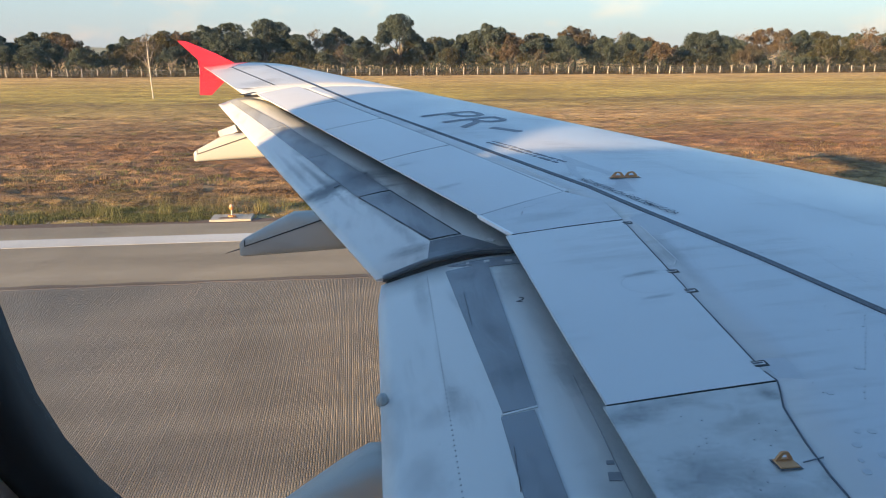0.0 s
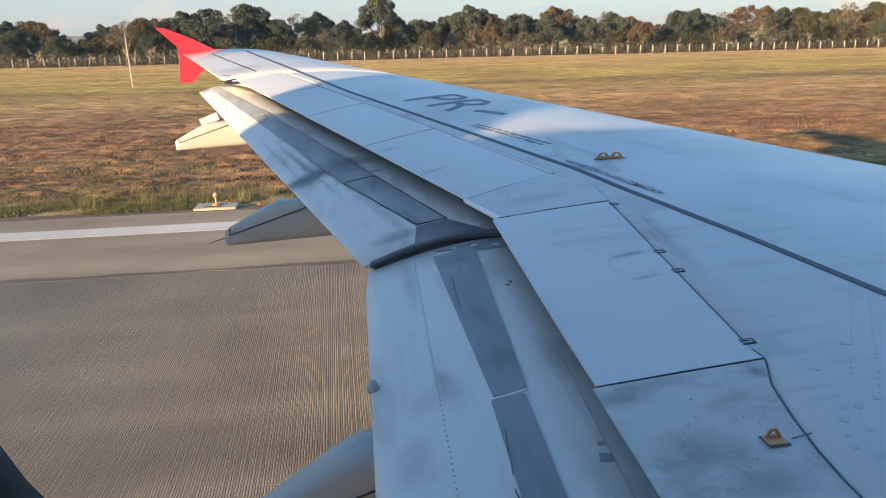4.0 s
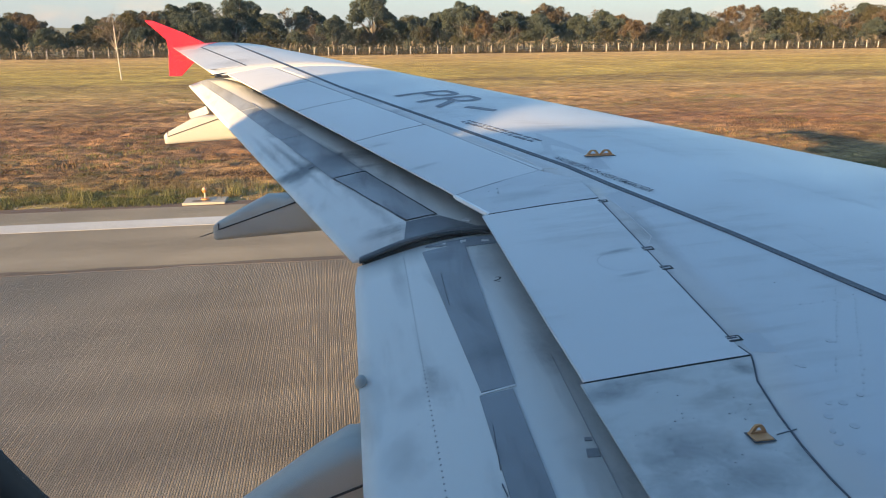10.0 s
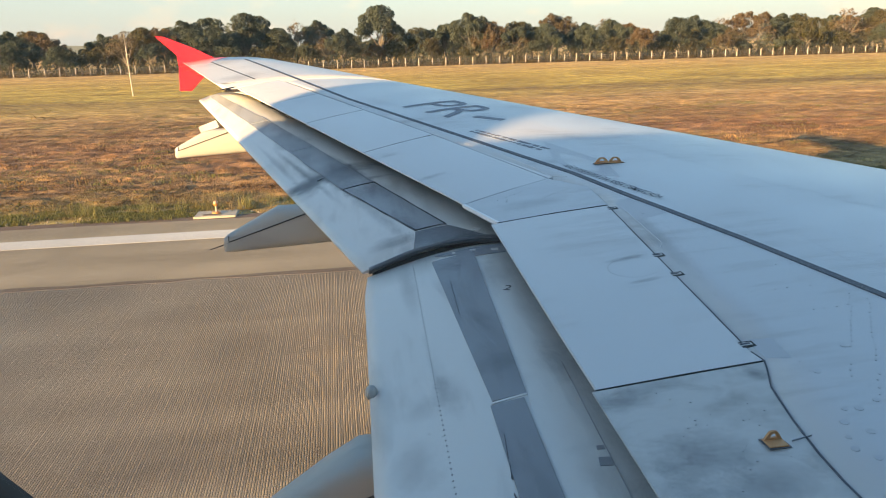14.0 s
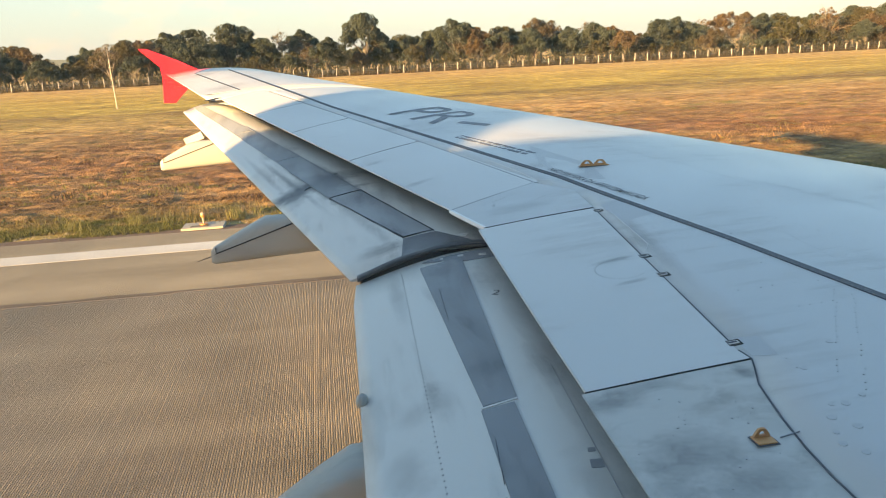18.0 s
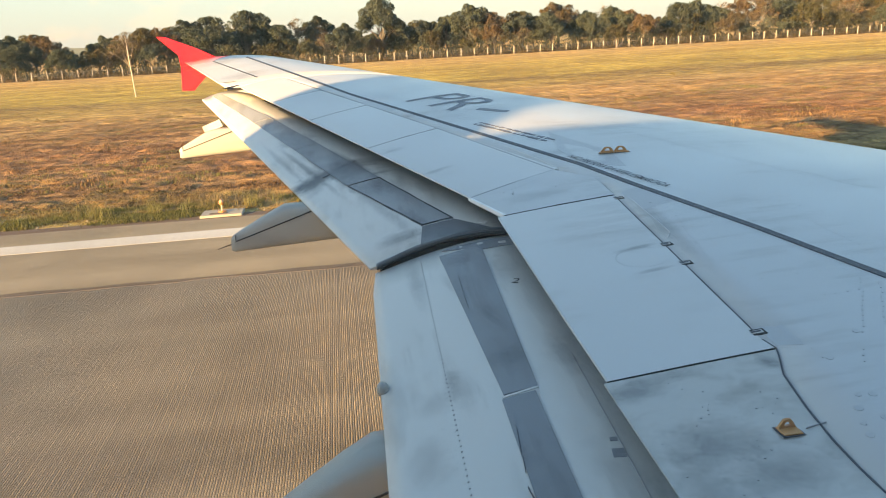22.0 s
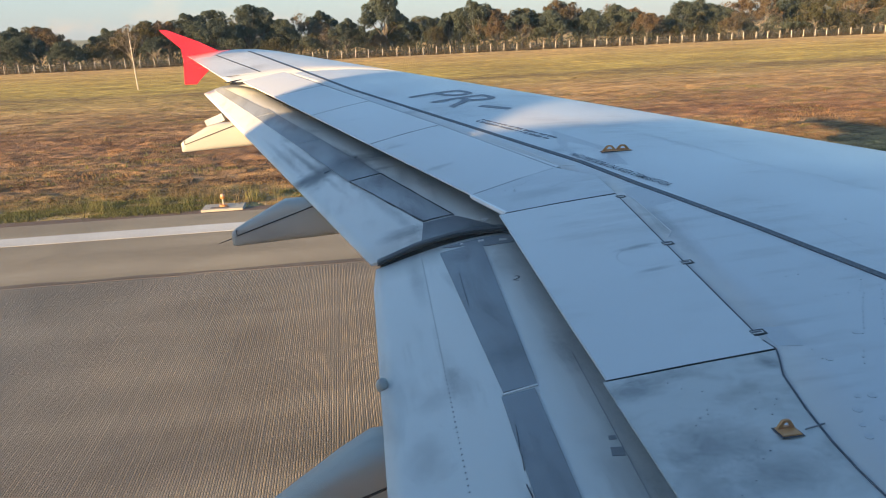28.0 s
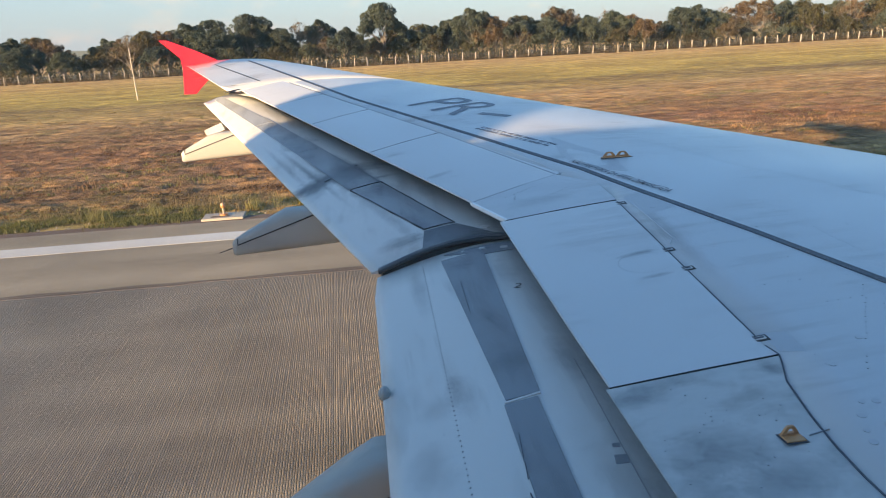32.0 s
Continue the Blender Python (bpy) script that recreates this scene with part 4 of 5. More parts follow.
# added black strip over the sunlit end cap between the outer flap and the fixed trailing edge, standing in for a dark
# slot
bm = bmesh.new()
loft(bm, [[(x, 13.195, z_top(x, 13.2) - 0.008), (x, 13.222, z_top(x, 13.2) - 0.008), (x, 13.222, z_top(x, 13.2) - 0.045), (x, 13.195, z_top(x, 13.2) - 0.045)] for x in (-1.60, -1.45, -1.30, -1.15, -1.0, -0.9)])
part("flap_end_seal", bm, M_DARK, wing, "black strip added over the bright end cap at the flap end")

# ---- rest of the aircraft, which throws the long shadow ----
def fin(name, pts, y0, y1, mat, parent=plane):
    bm = bmesh.new()
    loft(bm, [[(x, y0, z) for x, z in pts], [(x, y1, z) for x, z in pts]])
    return part(name, bm, mat, parent)


fin("tail_fin", [(-11.1, 5.75), (-11.6, 6.0), (-12.4, 6.4), (-13.7, 7.1), (-17.0, 11.75), (-18.9, 11.75), (-18.0, 7.1), (-17.4, 6.35), (-17.2, 5.0)], -0.16, 0.16, M_RED)
for s in (1, -1):
    bm = bmesh.new()
    loft(bm, [[(-15.7, s * 0.3, 5.05), (-19.1, s * 0.3, 5.05), (-19.1, s * 0.3, 4.8), (-15.7, s * 0.3, 4.8)],
              [(-18.7, s * 6.2, 5.6), (-20.1, s * 6.2, 5.6), (-20.1, s * 6.2, 5.52), (-18.7, s * 6.2, 5.52)]])
    part("tailplane", bm, M_HULL, plane)
bm = bmesh.new()
loft(bm, [[(8.2, -1.7, 2.9), (0.3, -1.7, 2.9), (0.3, -1.7, 2.4), (8.2, -1.7, 2.1)], [(-1.1, -17, 4.3), (-2.8, -17, 4.3), (-2.8, -17, 4.2), (-1.1, -17, 4.15)]])
part("right_wing", bm, M_HULL, plane)
for s in (1, -1):
    bm = bmesh.new()
    R0 = [(9.6, 0.95), (9.3, 1.1), (8.2, 1.16), (6.6, 1.02), (5.6, 0.72), (5.0, 0.35)]
    loft(bm, [[(x, s * 5.75 + r * math.cos(k * math.pi / 12), 1.95 + r * math.sin(k * math.pi / 12)) for k in range(24)] for x, r in R0])
    part("engine", bm, M_HULL, plane, smooth=True)
    bm = bmesh.new()
    box(bm, (6.8, s * 5.75, 2.95), (2.6, 0.3, 0.7))
    part("engine_pylon", bm, M_HULL, plane)
    bm = bmesh.new()
    tube(bm, (1.1, s * 3.8, 0.55), (1.3, s * 3.6, 2.7), 0.14)
    part("main_gear_strut", bm, M_STEEL, plane)
    for o in (-0.46, 0.46):
        bm = bmesh.new()
        tube(bm, (1.1, s * 3.8 + o - 0.2, 0.575), (1.1, s * 3.8 + o + 0.2, 0.575), 0.575, seg=24)
        part("main_wheel", bm, M_DARK, plane)
bm = bmesh.new()
tube(bm, (13.6, 0, 0.38), (13.7, 0, 2.4), 0.1)
part("nose_gear_strut", bm, M_STEEL, plane)
for o in (-0.25, 0.25):
    bm = bmesh.new()
    tube(bm, (13.6, o - 0.11, 0.38), (13.6, o + 0.11, 0.38), 0.38, seg=20)
    part("nose_wheel", bm, M_DARK, plane)

# ---- ground materials ----
def field_colour(nt):
    """Bands of dry grass, red earth and greener growth, with one painted shadow line, that run along the runway, broken
    into clumps.
    """
    v = coords(nt)
    sep = nt.nodes.new("ShaderNodeSeparateXYZ")
    nt.links.new(v, sep.inputs[0])
    wobble = noisy(nt, coords(nt, (0.018, 0.06, 1)), 1.0, 5)
    mapr = nt.nodes.new("ShaderNodeMath")
    mapr.operation = "MULTIPLY_ADD"
    nt.links.new(wobble, mapr.inputs[0])
    mapr.inputs[1].default_value = 24.0
    nt.links.new(sep.outputs[1], mapr.inputs[2])
    rng = nt.nodes.new("ShaderNodeMapRange")
    rng.inputs["From Min"].default_value, rng.inputs["From Max"].default_value = 32.0, 182.0
    nt.links.new(mapr.outputs[0], rng.inputs["Value"])
    # the dark stop at 0.37 paints a narrow shadow line across the field
    band = ramp(nt, rng.outputs[0], [(0.0, (0.415, 0.300, 0.128)), (0.05, (0.367, 0.235, 0.123)), (0.12, (0.357, 0.205, 0.123)), (0.19, (0.391, 0.255, 0.139)),
                                     (0.25, (0.501, 0.335, 0.176)), (0.33, (0.420, 0.310, 0.126)), (0.37, (0.287, 0.205, 0.097)), (0.42, (0.478, 0.365, 0.122)), (0.62, (0.526, 0.385, 0.135)), (0.80, (0.597, 0.410, 0.174)), (1.0, (0.624, 0.420, 0.202))])
    clump = noisy(nt, coords(nt, (0.40, 0.62, 1)), 1.5, 8, 0.66, 0.3)
    patch = ramp(nt, clump, [(0.36, (0.40, 0.37, 0.36)), (0.5, (0.92, 0.9, 0.86)), (0.64, (1.55, 1.45, 1.2))])
    col = mix(nt, 0.8, band, patch, "MULTIPLY")
    wide = ramp(nt, noisy(nt, coords(nt, (0.07, 0.16, 1)), 1.0, 5, 0.6), [(0.36, (0.72, 0.66, 0.64)), (0.62, (1.2, 1.2, 1.12))])
    col = mix(nt, 0.9, col, wide, "MULTIPLY")
    green = ramp(nt, noisy(nt, coords(nt, (0.16, 0.30, 1)), 1.2, 8, 0.68), [(0.55, grey(0.0)), (0.68, grey(0.55))])
    col = mix(nt, green, col, (0.23, 0.235, 0.075))
    return col, v


def ground_material():
    m, nt, b = material("dry_grass_and_red_earth", (0.2, 0.14, 0.08), 0.95, spec=0.15)
    col, v = field_colour(nt)
    clod = ramp(nt, noisy(nt, v, 2.4, 9, 0.74), [(0.34, grey(0.5)), (0.5, grey(1.05)), (0.66, grey(1.65))])
    fine = ramp(nt, noisy(nt, v, 13, 8, 0.75), [(0.3, grey(0.6)), (0.7, grey(1.4))])
    col = mix(nt, 0.8, col, clod, "MULTIPLY")
    nt.links.new(mix(nt, 0.85, col, fine, "MULTIPLY"), b.inputs["Base Color"])
    relief(nt, b, noisy(nt, v, 3.0, 12, 0.8), 1.0, 0.13)
    return m


def field_blades(name, gain):
    m, nt, b = material(name, (0.2, 0.14, 0.08), 0.85, spec=0.1)
    col, v = field_colour(nt)
    geo = nt.nodes.new("ShaderNodeNewGeometry")
    isl = ramp(nt, geo.outputs["Random Per Island"], [(0.0, grey(0.72 * gain)), (1.0, grey(1.3 * gain))])
    nt.links.new(mix(nt, 1.0, col, isl, "MULTIPLY"), b.inputs["Base Color"])
    return m


def asphalt(name, base, tint, wear=0.5):
    m, nt, b = material(name, base, 0.85, spec=0.3)
    v = coords(nt)
    long = noisy(nt, coords(nt, (0.05, 0.9, 1)), 1.0, 6, 0.6)
    blotch = noisy(nt, v, 0.25, 6, 0.6, 0.6)
    col = mix(nt, ramp(nt, long, [(0.35, grey(0.0)), (0.68, grey(1.0))]), base, tint)
    dark = ramp(nt, blotch, [(0.32, grey(0.45)), (0.6, grey(1.0))])
    col = mix(nt, wear, col, dark, "MULTIPLY")
    grit = ramp(nt, noisy(nt, v, 60, 4, 0.8), [(0.25, grey(0.65)), (0.75, grey(1.35))])
    nt.links.new(mix(nt, 0.8, col, grit, "MULTIPLY"), b.inputs["Base Color"])
    relief(nt, b, noisy(nt, v, 55, 6, 0.8), 0.7, 0.008)
    return m


M_GROUND = ground_material()
M_ASPHALT = asphalt("weathered_brown_asphalt", (0.310, 0.252, 0.172), (0.402, 0.330, 0.230))
M_GROOVED = asphalt("grooved_brown_asphalt", (0.265, 0.213, 0.152), (0.360, 0.290, 0.206))
M_SHOULDER = asphalt("dusty_shoulder", (0.17, 0.108, 0.075), (0.20, 0.135, 0.095))
M_WHITE = asphalt("worn_white_road_paint", (0.62, 0.59, 0.53), (0.7, 0.68, 0.62), 0.35)
M_CONCRETE = asphalt("pale_concrete", (0.45, 0.42, 0.36), (0.52, 0.48, 0.4), 0.7)
M_POST = asphalt("pale_fence_post", (0.52, 0.46, 0.37), (0.6, 0.54, 0.45))
M_TAR = asphalt("dark_tar", (0.15, 0.115, 0.085), (0.20, 0.155, 0.115))
M_YELLOW = paint("orange_light_body", (0.62, 0.24, 0.07), 0.5, 0.5, (0.3, 0.14, 0.07))
M_GLASSY, _, _ = material("frosted_lens", (0.55, 0.36, 0.24), 0.2)
M_CHIP = asphalt("pale_gravel", (0.26, 0.23, 0.19), (0.36, 0.32, 0.27))

# ---- ground and runway ----
def roll(x, y):
    """Height of the field: broad swells, tussocks and clods, level under the pavement."""
    if not 23.0 < y < 240:
        return -0.05
    near = min(1, (y - 23.0) / 1.5) * min(1, max(0, (80 - y) / 30))
    clods = 0.07 * noise.noise((x * 0.7, y * 1.0, 9)) + 0.07 * noise.noise((x * 1.7, y * 2.1, 4)) + 0.035 * noise.noise((x * 3.6, y * 4.0, 6))
    return -0.03 + 0.10 * noise.noise((x * 0.07, y * 0.11, 3)) + near * clods


bm = bmesh.new()
xs = [-4000, -1200, -400, -200, -120, -80, -60, -45] + [-36 + 0.4 * i for i in range(50)] + [-16 + 0.15 * i for i in range(280)] + [26 + 0.4 * i for i in range(85)] + [62, 66, 72, 80, 90, 105, 120, 140, 165, 190, 230, 320, 500, 1200, 4000]
ys = [-4000, -800, -100, 22.6] + [23 + 0.15 * i for i in range(130)] + [42.5 + 0.3 * i for i in range(60)] + [61 + 2 * i for i in range(10)] + list(range(82, 200, 6)) + [260, 500, 1200, 4000]
vs = [(x, y, roll(x, y)) for y in ys for x in xs]
w = len(xs)
me = bpy.data.meshes.new("ground")
me.from_pydata(vs, [], [(j * w + i, j * w + i + 1, j * w + w + i + 1, j * w + w + i) for j in range(len(ys) - 1) for i in range(w - 1)])
me.materials.append(M_GROUND)
me.shade_smooth()
ground = tagged(new("ground", me), "dry airfield grass with patches of red earth", "ground", kind="structure")

runway = thing("runway", "grooved brown asphalt runway with white painted markings", "runway", kind="structure")


def strip(name, x0, x1, y0, y1, z, mat, label="", rag=0.0):
    bm = bmesh.new()
    n = max(2, int((x1 - x0) / 0.5)) if rag else 2
    e0 = [(lerp(x0, x1, i / n), y0 + rag * (noise.noise((i * 0.37, 1.7, y0)) * 0.6 + noise.noise((i * 1.9, 4.2, y0)) * 0.4), z) for i in range(n + 1)]
    e1 = [(lerp(x0, x1, i / n), y1 + rag * (noise.noise((i * 0.31, 8.1, y1)) * 0.6 + noise.noise((i * 1.7, 6.3, y1)) * 0.4), z) for i in range(n + 1)]
    low = lambda r: [(x, y, z - 0.09) for x, y, z in r]
    loft(bm, [low(e0), e0, e1, low(e1)], closed=False, caps=False)
    return part(name, bm, mat, runway, label)


PITCH = 0.03


def grooved(name, x0, x1, y0, y1, z, mat, label="", kind=""):
    """Pavement cut with narrow grooves across the runway."""
    n = int((x1 - x0) / PITCH)
    prof = []
    cut = random.Random(6)
    for i in range(n):
        x = x0 + (i + cut.uniform(-0.07, 0.07)) * PITCH
        prof += [(x, z), (x + PITCH * 0.55, z), (x + PITCH * 0.63, z - 0.0022), (x + PITCH * 0.91, z - 0.0022)]
    k = len(prof)
    vs = [(x, y0, h) for x, h in prof] + [(x, y1, h) for x, h in prof]
    me = bpy.data.meshes.new(name)
    me.from_pydata(vs, [], [(i, i + 1, k + i + 1, k + i) for i in range(k - 1)])
    me.materials.append(mat)
    ob = new(name, me)
    ob.parent = runway
    return tagged(ob, label=label, kind=kind)


strip("plain_pavement", -400, 700, 16.62, 22.2, 0.0, M_ASPHALT, "smooth weathered asphalt edge lane")
strip("shoulder", -400, 700, 22.2, 22.75, -0.012, M_SHOULDER, "dirt-covered pavement edge", rag=0.0)
strip("pavement_bed", -400, 700, -22.6, 16.62, -0.03, M_GROOVED)
grooved("grooved_pavement", -16.0, 34.0, -10.0, 16.618, 0.0, M_GROOVED, "asphalt cut with narrow cross grooves")
strip("tar_joint", -60, 80, 16.50, 16.72, 0.003, M_TAR, "ragged dark tarred joint", rag=0.16)
edge = strip("edge_line", -400, 700, 20.0, 20.82, 0.005, M_WHITE, "white runway edge line")
for i in range(9):
    grooved("threshold_bar", 0.95, 29.6, 14.84 - i * 2.95, 16.46 - i * 2.95, 0.005, M_WHITE, "white threshold bar over the grooves")

# ---- edge lights ----
def edge_light(x, y, group="runway edge lights"):
    base = thing("runway_edge_light", "orange runway edge light on a white concrete pad beside the grass", "airfield light", (x, y, 0), group)
    bm = bmesh.new()
    box(bm, (0, 0, 0.0), (1.15, 0.75, 0.10))
    bmesh.ops.bevel(bm, geom=bm.edges[:], offset=0.015, segments=1, affect="EDGES")
    part("pad", bm, M_CONCRETE, base, "white-painted concrete pad")
    bm = bmesh.new()
    box(bm, (-0.08, -0.16, 0.052), (0.5, 0.2, 0.008))
    part("cover_plate", bm, M_TAR, base, "dark steel cover plate")
    bm = bmesh.new()
    tube(bm, (0, 0, 0.04), (0, 0, 0.09), 0.12, 0.10, 16)
    part("base_plate", bm, M_YELLOW, base)
    bm = bmesh.new()
    tube(bm, (0, 0, 0.08), (0, 0, 0.27), 0.022, 0.026, 10)
    part("stem", bm, M_POST, base, "pale thin stem")
    bm = bmesh.new()
    tube(bm, (0, 0, 0.26), (0, 0, 0.33), 0.05, 0.085, 14)
    part("housing", bm, M_YELLOW, base)
    bm = bmesh.new()
    bmesh.ops.create_uvsphere(bm, u_segments=14, v_segments=8, radius=0.065)
    bmesh.ops.translate(bm, vec=(0, 0, 0.35), verts=bm.verts)
    part("lens", bm, M_GLASSY, base, "clear domed lens", smooth=True)
    return base


lamp = edge_light(-3.5, 22.75)
copy_thing(lamp, pose(56.5, 22.75, 0))
copy_thing(lamp, pose(-63.5, 22.75, 0))

# ---- fence ----
FY = 168.0
fence = thing("fence", "long wire fence on pale concrete posts along the airfield", "fence", (40, FY, 0))
bm = bmesh.new()
loft(bm, [[(sx * w, sy * w, z) for sx, sy in ((-1, -1), (1, -1), (1, 1), (-1, 1))] for z, w in ((-0.1, 0.085), (1.75, 0.075), (1.85, 0.03))])
first = part("post", bm, M_POST, fence)
rng = random.Random(5)
for i in range(-52, 62):
    ob = first if i == -52 else first.copy()
    if i > -52:
        scene.collection.objects.link(ob)
    ob.matrix_basis = pose(i * 3.0 + rng.uniform(-0.12, 0.12), rng.uniform(-0.1, 0.1), rng.uniform(-0.1, 0.06), rng.uniform(-2, 2), rng.uniform(-2.5, 2.5), rng.uniform(0, 30))
for h in (0.5, 0.95, 1.4):
    bm = bmesh.new()
    tube(bm, (-156, 0.09, h), (183, 0.09, h), 0.012, seg=4)
    part("wire", bm, M_STEEL, fence)

# ---- trees ----
def leaf_material(name, a, b2, dry=0.0):
    m, nt, b = material(name, a, 0.7, spec=0.25)
    info = nt.nodes.new("ShaderNodeObjectInfo")
    geo = nt.nodes.new("ShaderNodeNewGeometry")
    col = mix(nt, info.outputs["Random"], a, b2)
    isl = ramp(nt, geo.outputs["Random Per Island"], [(0.0, grey(0.65)), (1.0, grey(1.35))])
    tone = mix(nt, 0.9, col, isl, "MULTIPLY")
    nt.links.new(tone, b.inputs["Base Color"])
    thin = nt.nodes.new("ShaderNodeBsdfTranslucent")
    nt.links.new(tone, thin.inputs["Color"])
    both = nt.nodes.new("ShaderNodeMixShader")
    both.inputs[0].default_value = 0.42
    nt.links.new(b.outputs[0], both.inputs[1])
    nt.links.new(thin.outputs[0], both.inputs[2])
    nt.links.new(both.outputs[0], nt.nodes["Material Output"].inputs["Surface"])
    return m


M_LEAF = leaf_material("dark_green_leaves", (0.076, 0.096, 0.074), (0.102, 0.122, 0.086))
M_OLIVE = leaf_material("olive_leaves", (0.078, 0.082, 0.042), (0.115, 0.100, 0.052))
M_DRYLEAF = leaf_material("dry_brown_leaves", (0.165, 0.11, 0.06), (0.125, 0.098, 0.058))
M_BARK = asphalt("grey_bark", (0.21, 0.18, 0.145), (0.28, 0.24, 0.20))
M_GRASS = leaf_material("grass_blades", (0.165, 0.160, 0.055), (0.165, 0.160, 0.055))
M_TWIG = leaf_material("dusty_scrub", (0.088, 0.072, 0.048), (0.072, 0.068, 0.044))
M_TUFT = leaf_material("yellow_green_grass", (0.23, 0.215, 0.085), (0.23, 0.215, 0.085))
M_SCRUB = leaf_material("dry_fence_grass", (0.115, 0.088, 0.052), (0.115, 0.088, 0.052))
M_STRAW = leaf_material("straw_blades", (0.25, 0.19, 0.085), (0.25, 0.19, 0.085))


def leaves(name, centres, radii, count, size, mat, parent, rs, flat=0.75):
    """A crown: clumps of small leaves set round the given centres."""
    pos, quads = [], []
    for (cx, cy, cz), r in zip(centres, radii):
        d = rs.normal(size=(count, 3))
        d /= np.linalg.norm(d, axis=1)[:, None]
        p = d * (r * rs.uniform(0.55, 1.0, size=(count, 1)) ** 0.6) * np.array((1, 1, flat)) + np.array((cx, cy, cz))
        u = rs.normal(size=(count, 3))
        u /= np.linalg.norm(u, axis=1)[:, None]
        w = np.cross(u, d + rs.normal(scale=0.5, size=(count, 3)))
        w /= np.linalg.norm(w, axis=1)[:, None] + 1e-6
        s = size * rs.uniform(0.6, 1.4, size=(count, 1))
        a = np.stack([p - u * s, p + w * s * 0.55, p + u * s, p - w * s * 0.55], 1)
        base = len(pos)
        pos += a.reshape(-1, 3).tolist()
        quads += [(base + 4 * i, base + 4 * i + 1, base + 4 * i + 2, base + 4 * i + 3) for i in range(count)]
    me = bpy.data.meshes.new(name)
    me.from_pydata(pos, [], quads)
    me.materials.append(mat)
    ob = new(name, me)
    ob.parent = parent
    return ob


def tree(seed, height, width, mat, label, bare=0.0, lobes=13, count=620):
    """A forked trunk whose limbs carry rounded lobes of leaves, dense on the outside and uneven in outline."""
    rs = np.random.RandomState(seed)
    t = thing("tree", label, "tree", (0, -60 - seed * 12, -0.05), "trees behind the fence")
    bm = bmesh.new()
    fork = height * rs.uniform(0.20, 0.32)
    lean = rs.uniform(-0.5, 0.5)
    tube(bm, (0, 0, -0.2), (lean, 0, fork), 0.27, 0.2, 7)
    cs, rr = [], []
    for i in range(lobes):
        a = i * 2.4 + rs.uniform(-0.4, 0.4)
        f = math.sqrt((i + 0.5) / lobes)
        reach = width * 0.5 * f * rs.uniform(0.6, 0.86)
        h = height * (0.80 - 0.36 * f ** 2 + rs.uniform(-0.09, 0.07))
        c = (lean + reach * math.cos(a), reach * math.sin(a), h)
        r = width * rs.uniform(0.11, 0.19)
        mid = (lean + (c[0] - lean) * 0.45 + rs.uniform(-0.4, 0.4), c[1] * 0.45 + rs.uniform(-0.4, 0.4), lerp(fork, c[2], 0.55))
        tube(bm, (lean, 0, fork - 0.15), mid, 0.16, 0.09, 6)
        tube(bm, mid, c, 0.09, 0.035, 5)
        for k in range(5 if bare else 2):
            e = tuple(c[q] + rs.normal() * r * 0.62 for q in range(3))
            tube(bm, c, e, 0.045, 0.016, 4)
            if bare > 0.4:
                for _ in range(3):
                    tube(bm, e, tuple(e[q] + rs.normal() * r * 0.4 for q in range(3)), 0.022, 0.008, 3)
        cs.append(c)
        rr.append(r)
        for k in range(3):
            d = rs.normal(size=3)
            d /= np.linalg.norm(d)
            cs.append((c[0] + d[0] * r * 0.8, c[1] + d[1] * r * 0.8, c[2] + abs(d[2]) * r * 0.6))
            rr.append(r * rs.uniform(0.38, 0.6))
    part("trunk", bm, M_BARK, t, "pale grey forked trunk with limbs")
    leaves("crown", cs, rr, max(20, int(count / 2.4 * (1 - bare) ** 1.5)), 0.21, mat, t, rs)
    return t


KINDS = [tree(1, 11.5, 12.5, M_LEAF, "broad dark green tree"), tree(2, 10.0, 10.0, M_LEAF, "dark green rounded tree", 0.0, 10), tree(3, 11.6, 12.5, M_LEAF, "tall dark green tree", 0.0, 15),
         tree(4, 9.0, 10.0, M_OLIVE, "olive green tree with thin crown", 0.35), tree(5, 11.0, 12.0, M_OLIVE, "spreading olive green tree", 0.15),
         tree(6, 10.5, 10.0, M_DRYLEAF, "half-bare tree with dry brown leaves", 0.5), tree(7, 11.5, 10.5, M_DRYLEAF, "nearly bare tree with pale branches", 0.82),
         tree(8, 6.5, 8.0, M_LEAF, "low dark green tree", 0.0, 8)]
PICK = [0, 1, 2, 4, 0, 3, 1, 5, 2, 7, 4, 1, 6, 0, 3, 7, 2, 5]
rng = random.Random(11)
first = set()
n = 0
for row, (dy, step, k0) in enumerate(((9, 7.6, 0.80), (17, 5.6, 0.95), (27, 5.4, 1.02), (42, 5.6, 1.10))):
    x = -135.0 + row * 2
    while x < 235:
        kind = KINDS[PICK[(n * 7 + row * 5) % len(PICK)] if rng.random() < 0.8 else rng.randrange(8)]
        s = k0 * rng.uniform(0.66, 1.10) * (0.95 + 0.45 * noise.noise((x * 0.045, row * 3.1, 0.5)))
        s = min(s, 1.16)
        if row == 1 and 50 < x < 60:
            s *= 0.78
        if x > 30 and rng.random() < 0.28:
            kind = KINDS[rng.choice((3, 5, 5, 6))]
        m = pose(x + rng.uniform(-1.5, 1.5), FY + dy + rng.uniform(-4, 4), -0.05, 0, 0, rng.uniform(0, 360))
        if kind.name not in first:
            first.add(kind.name)
            ob = kind
            ob.matrix_basis = m
        else:
            ob = copy_thing(kind, m)
        ob.scale = (s, s, s * rng.uniform(0.9, 1.1))
        x += step * rng.uniform(0.75, 1.3)
        n += 1

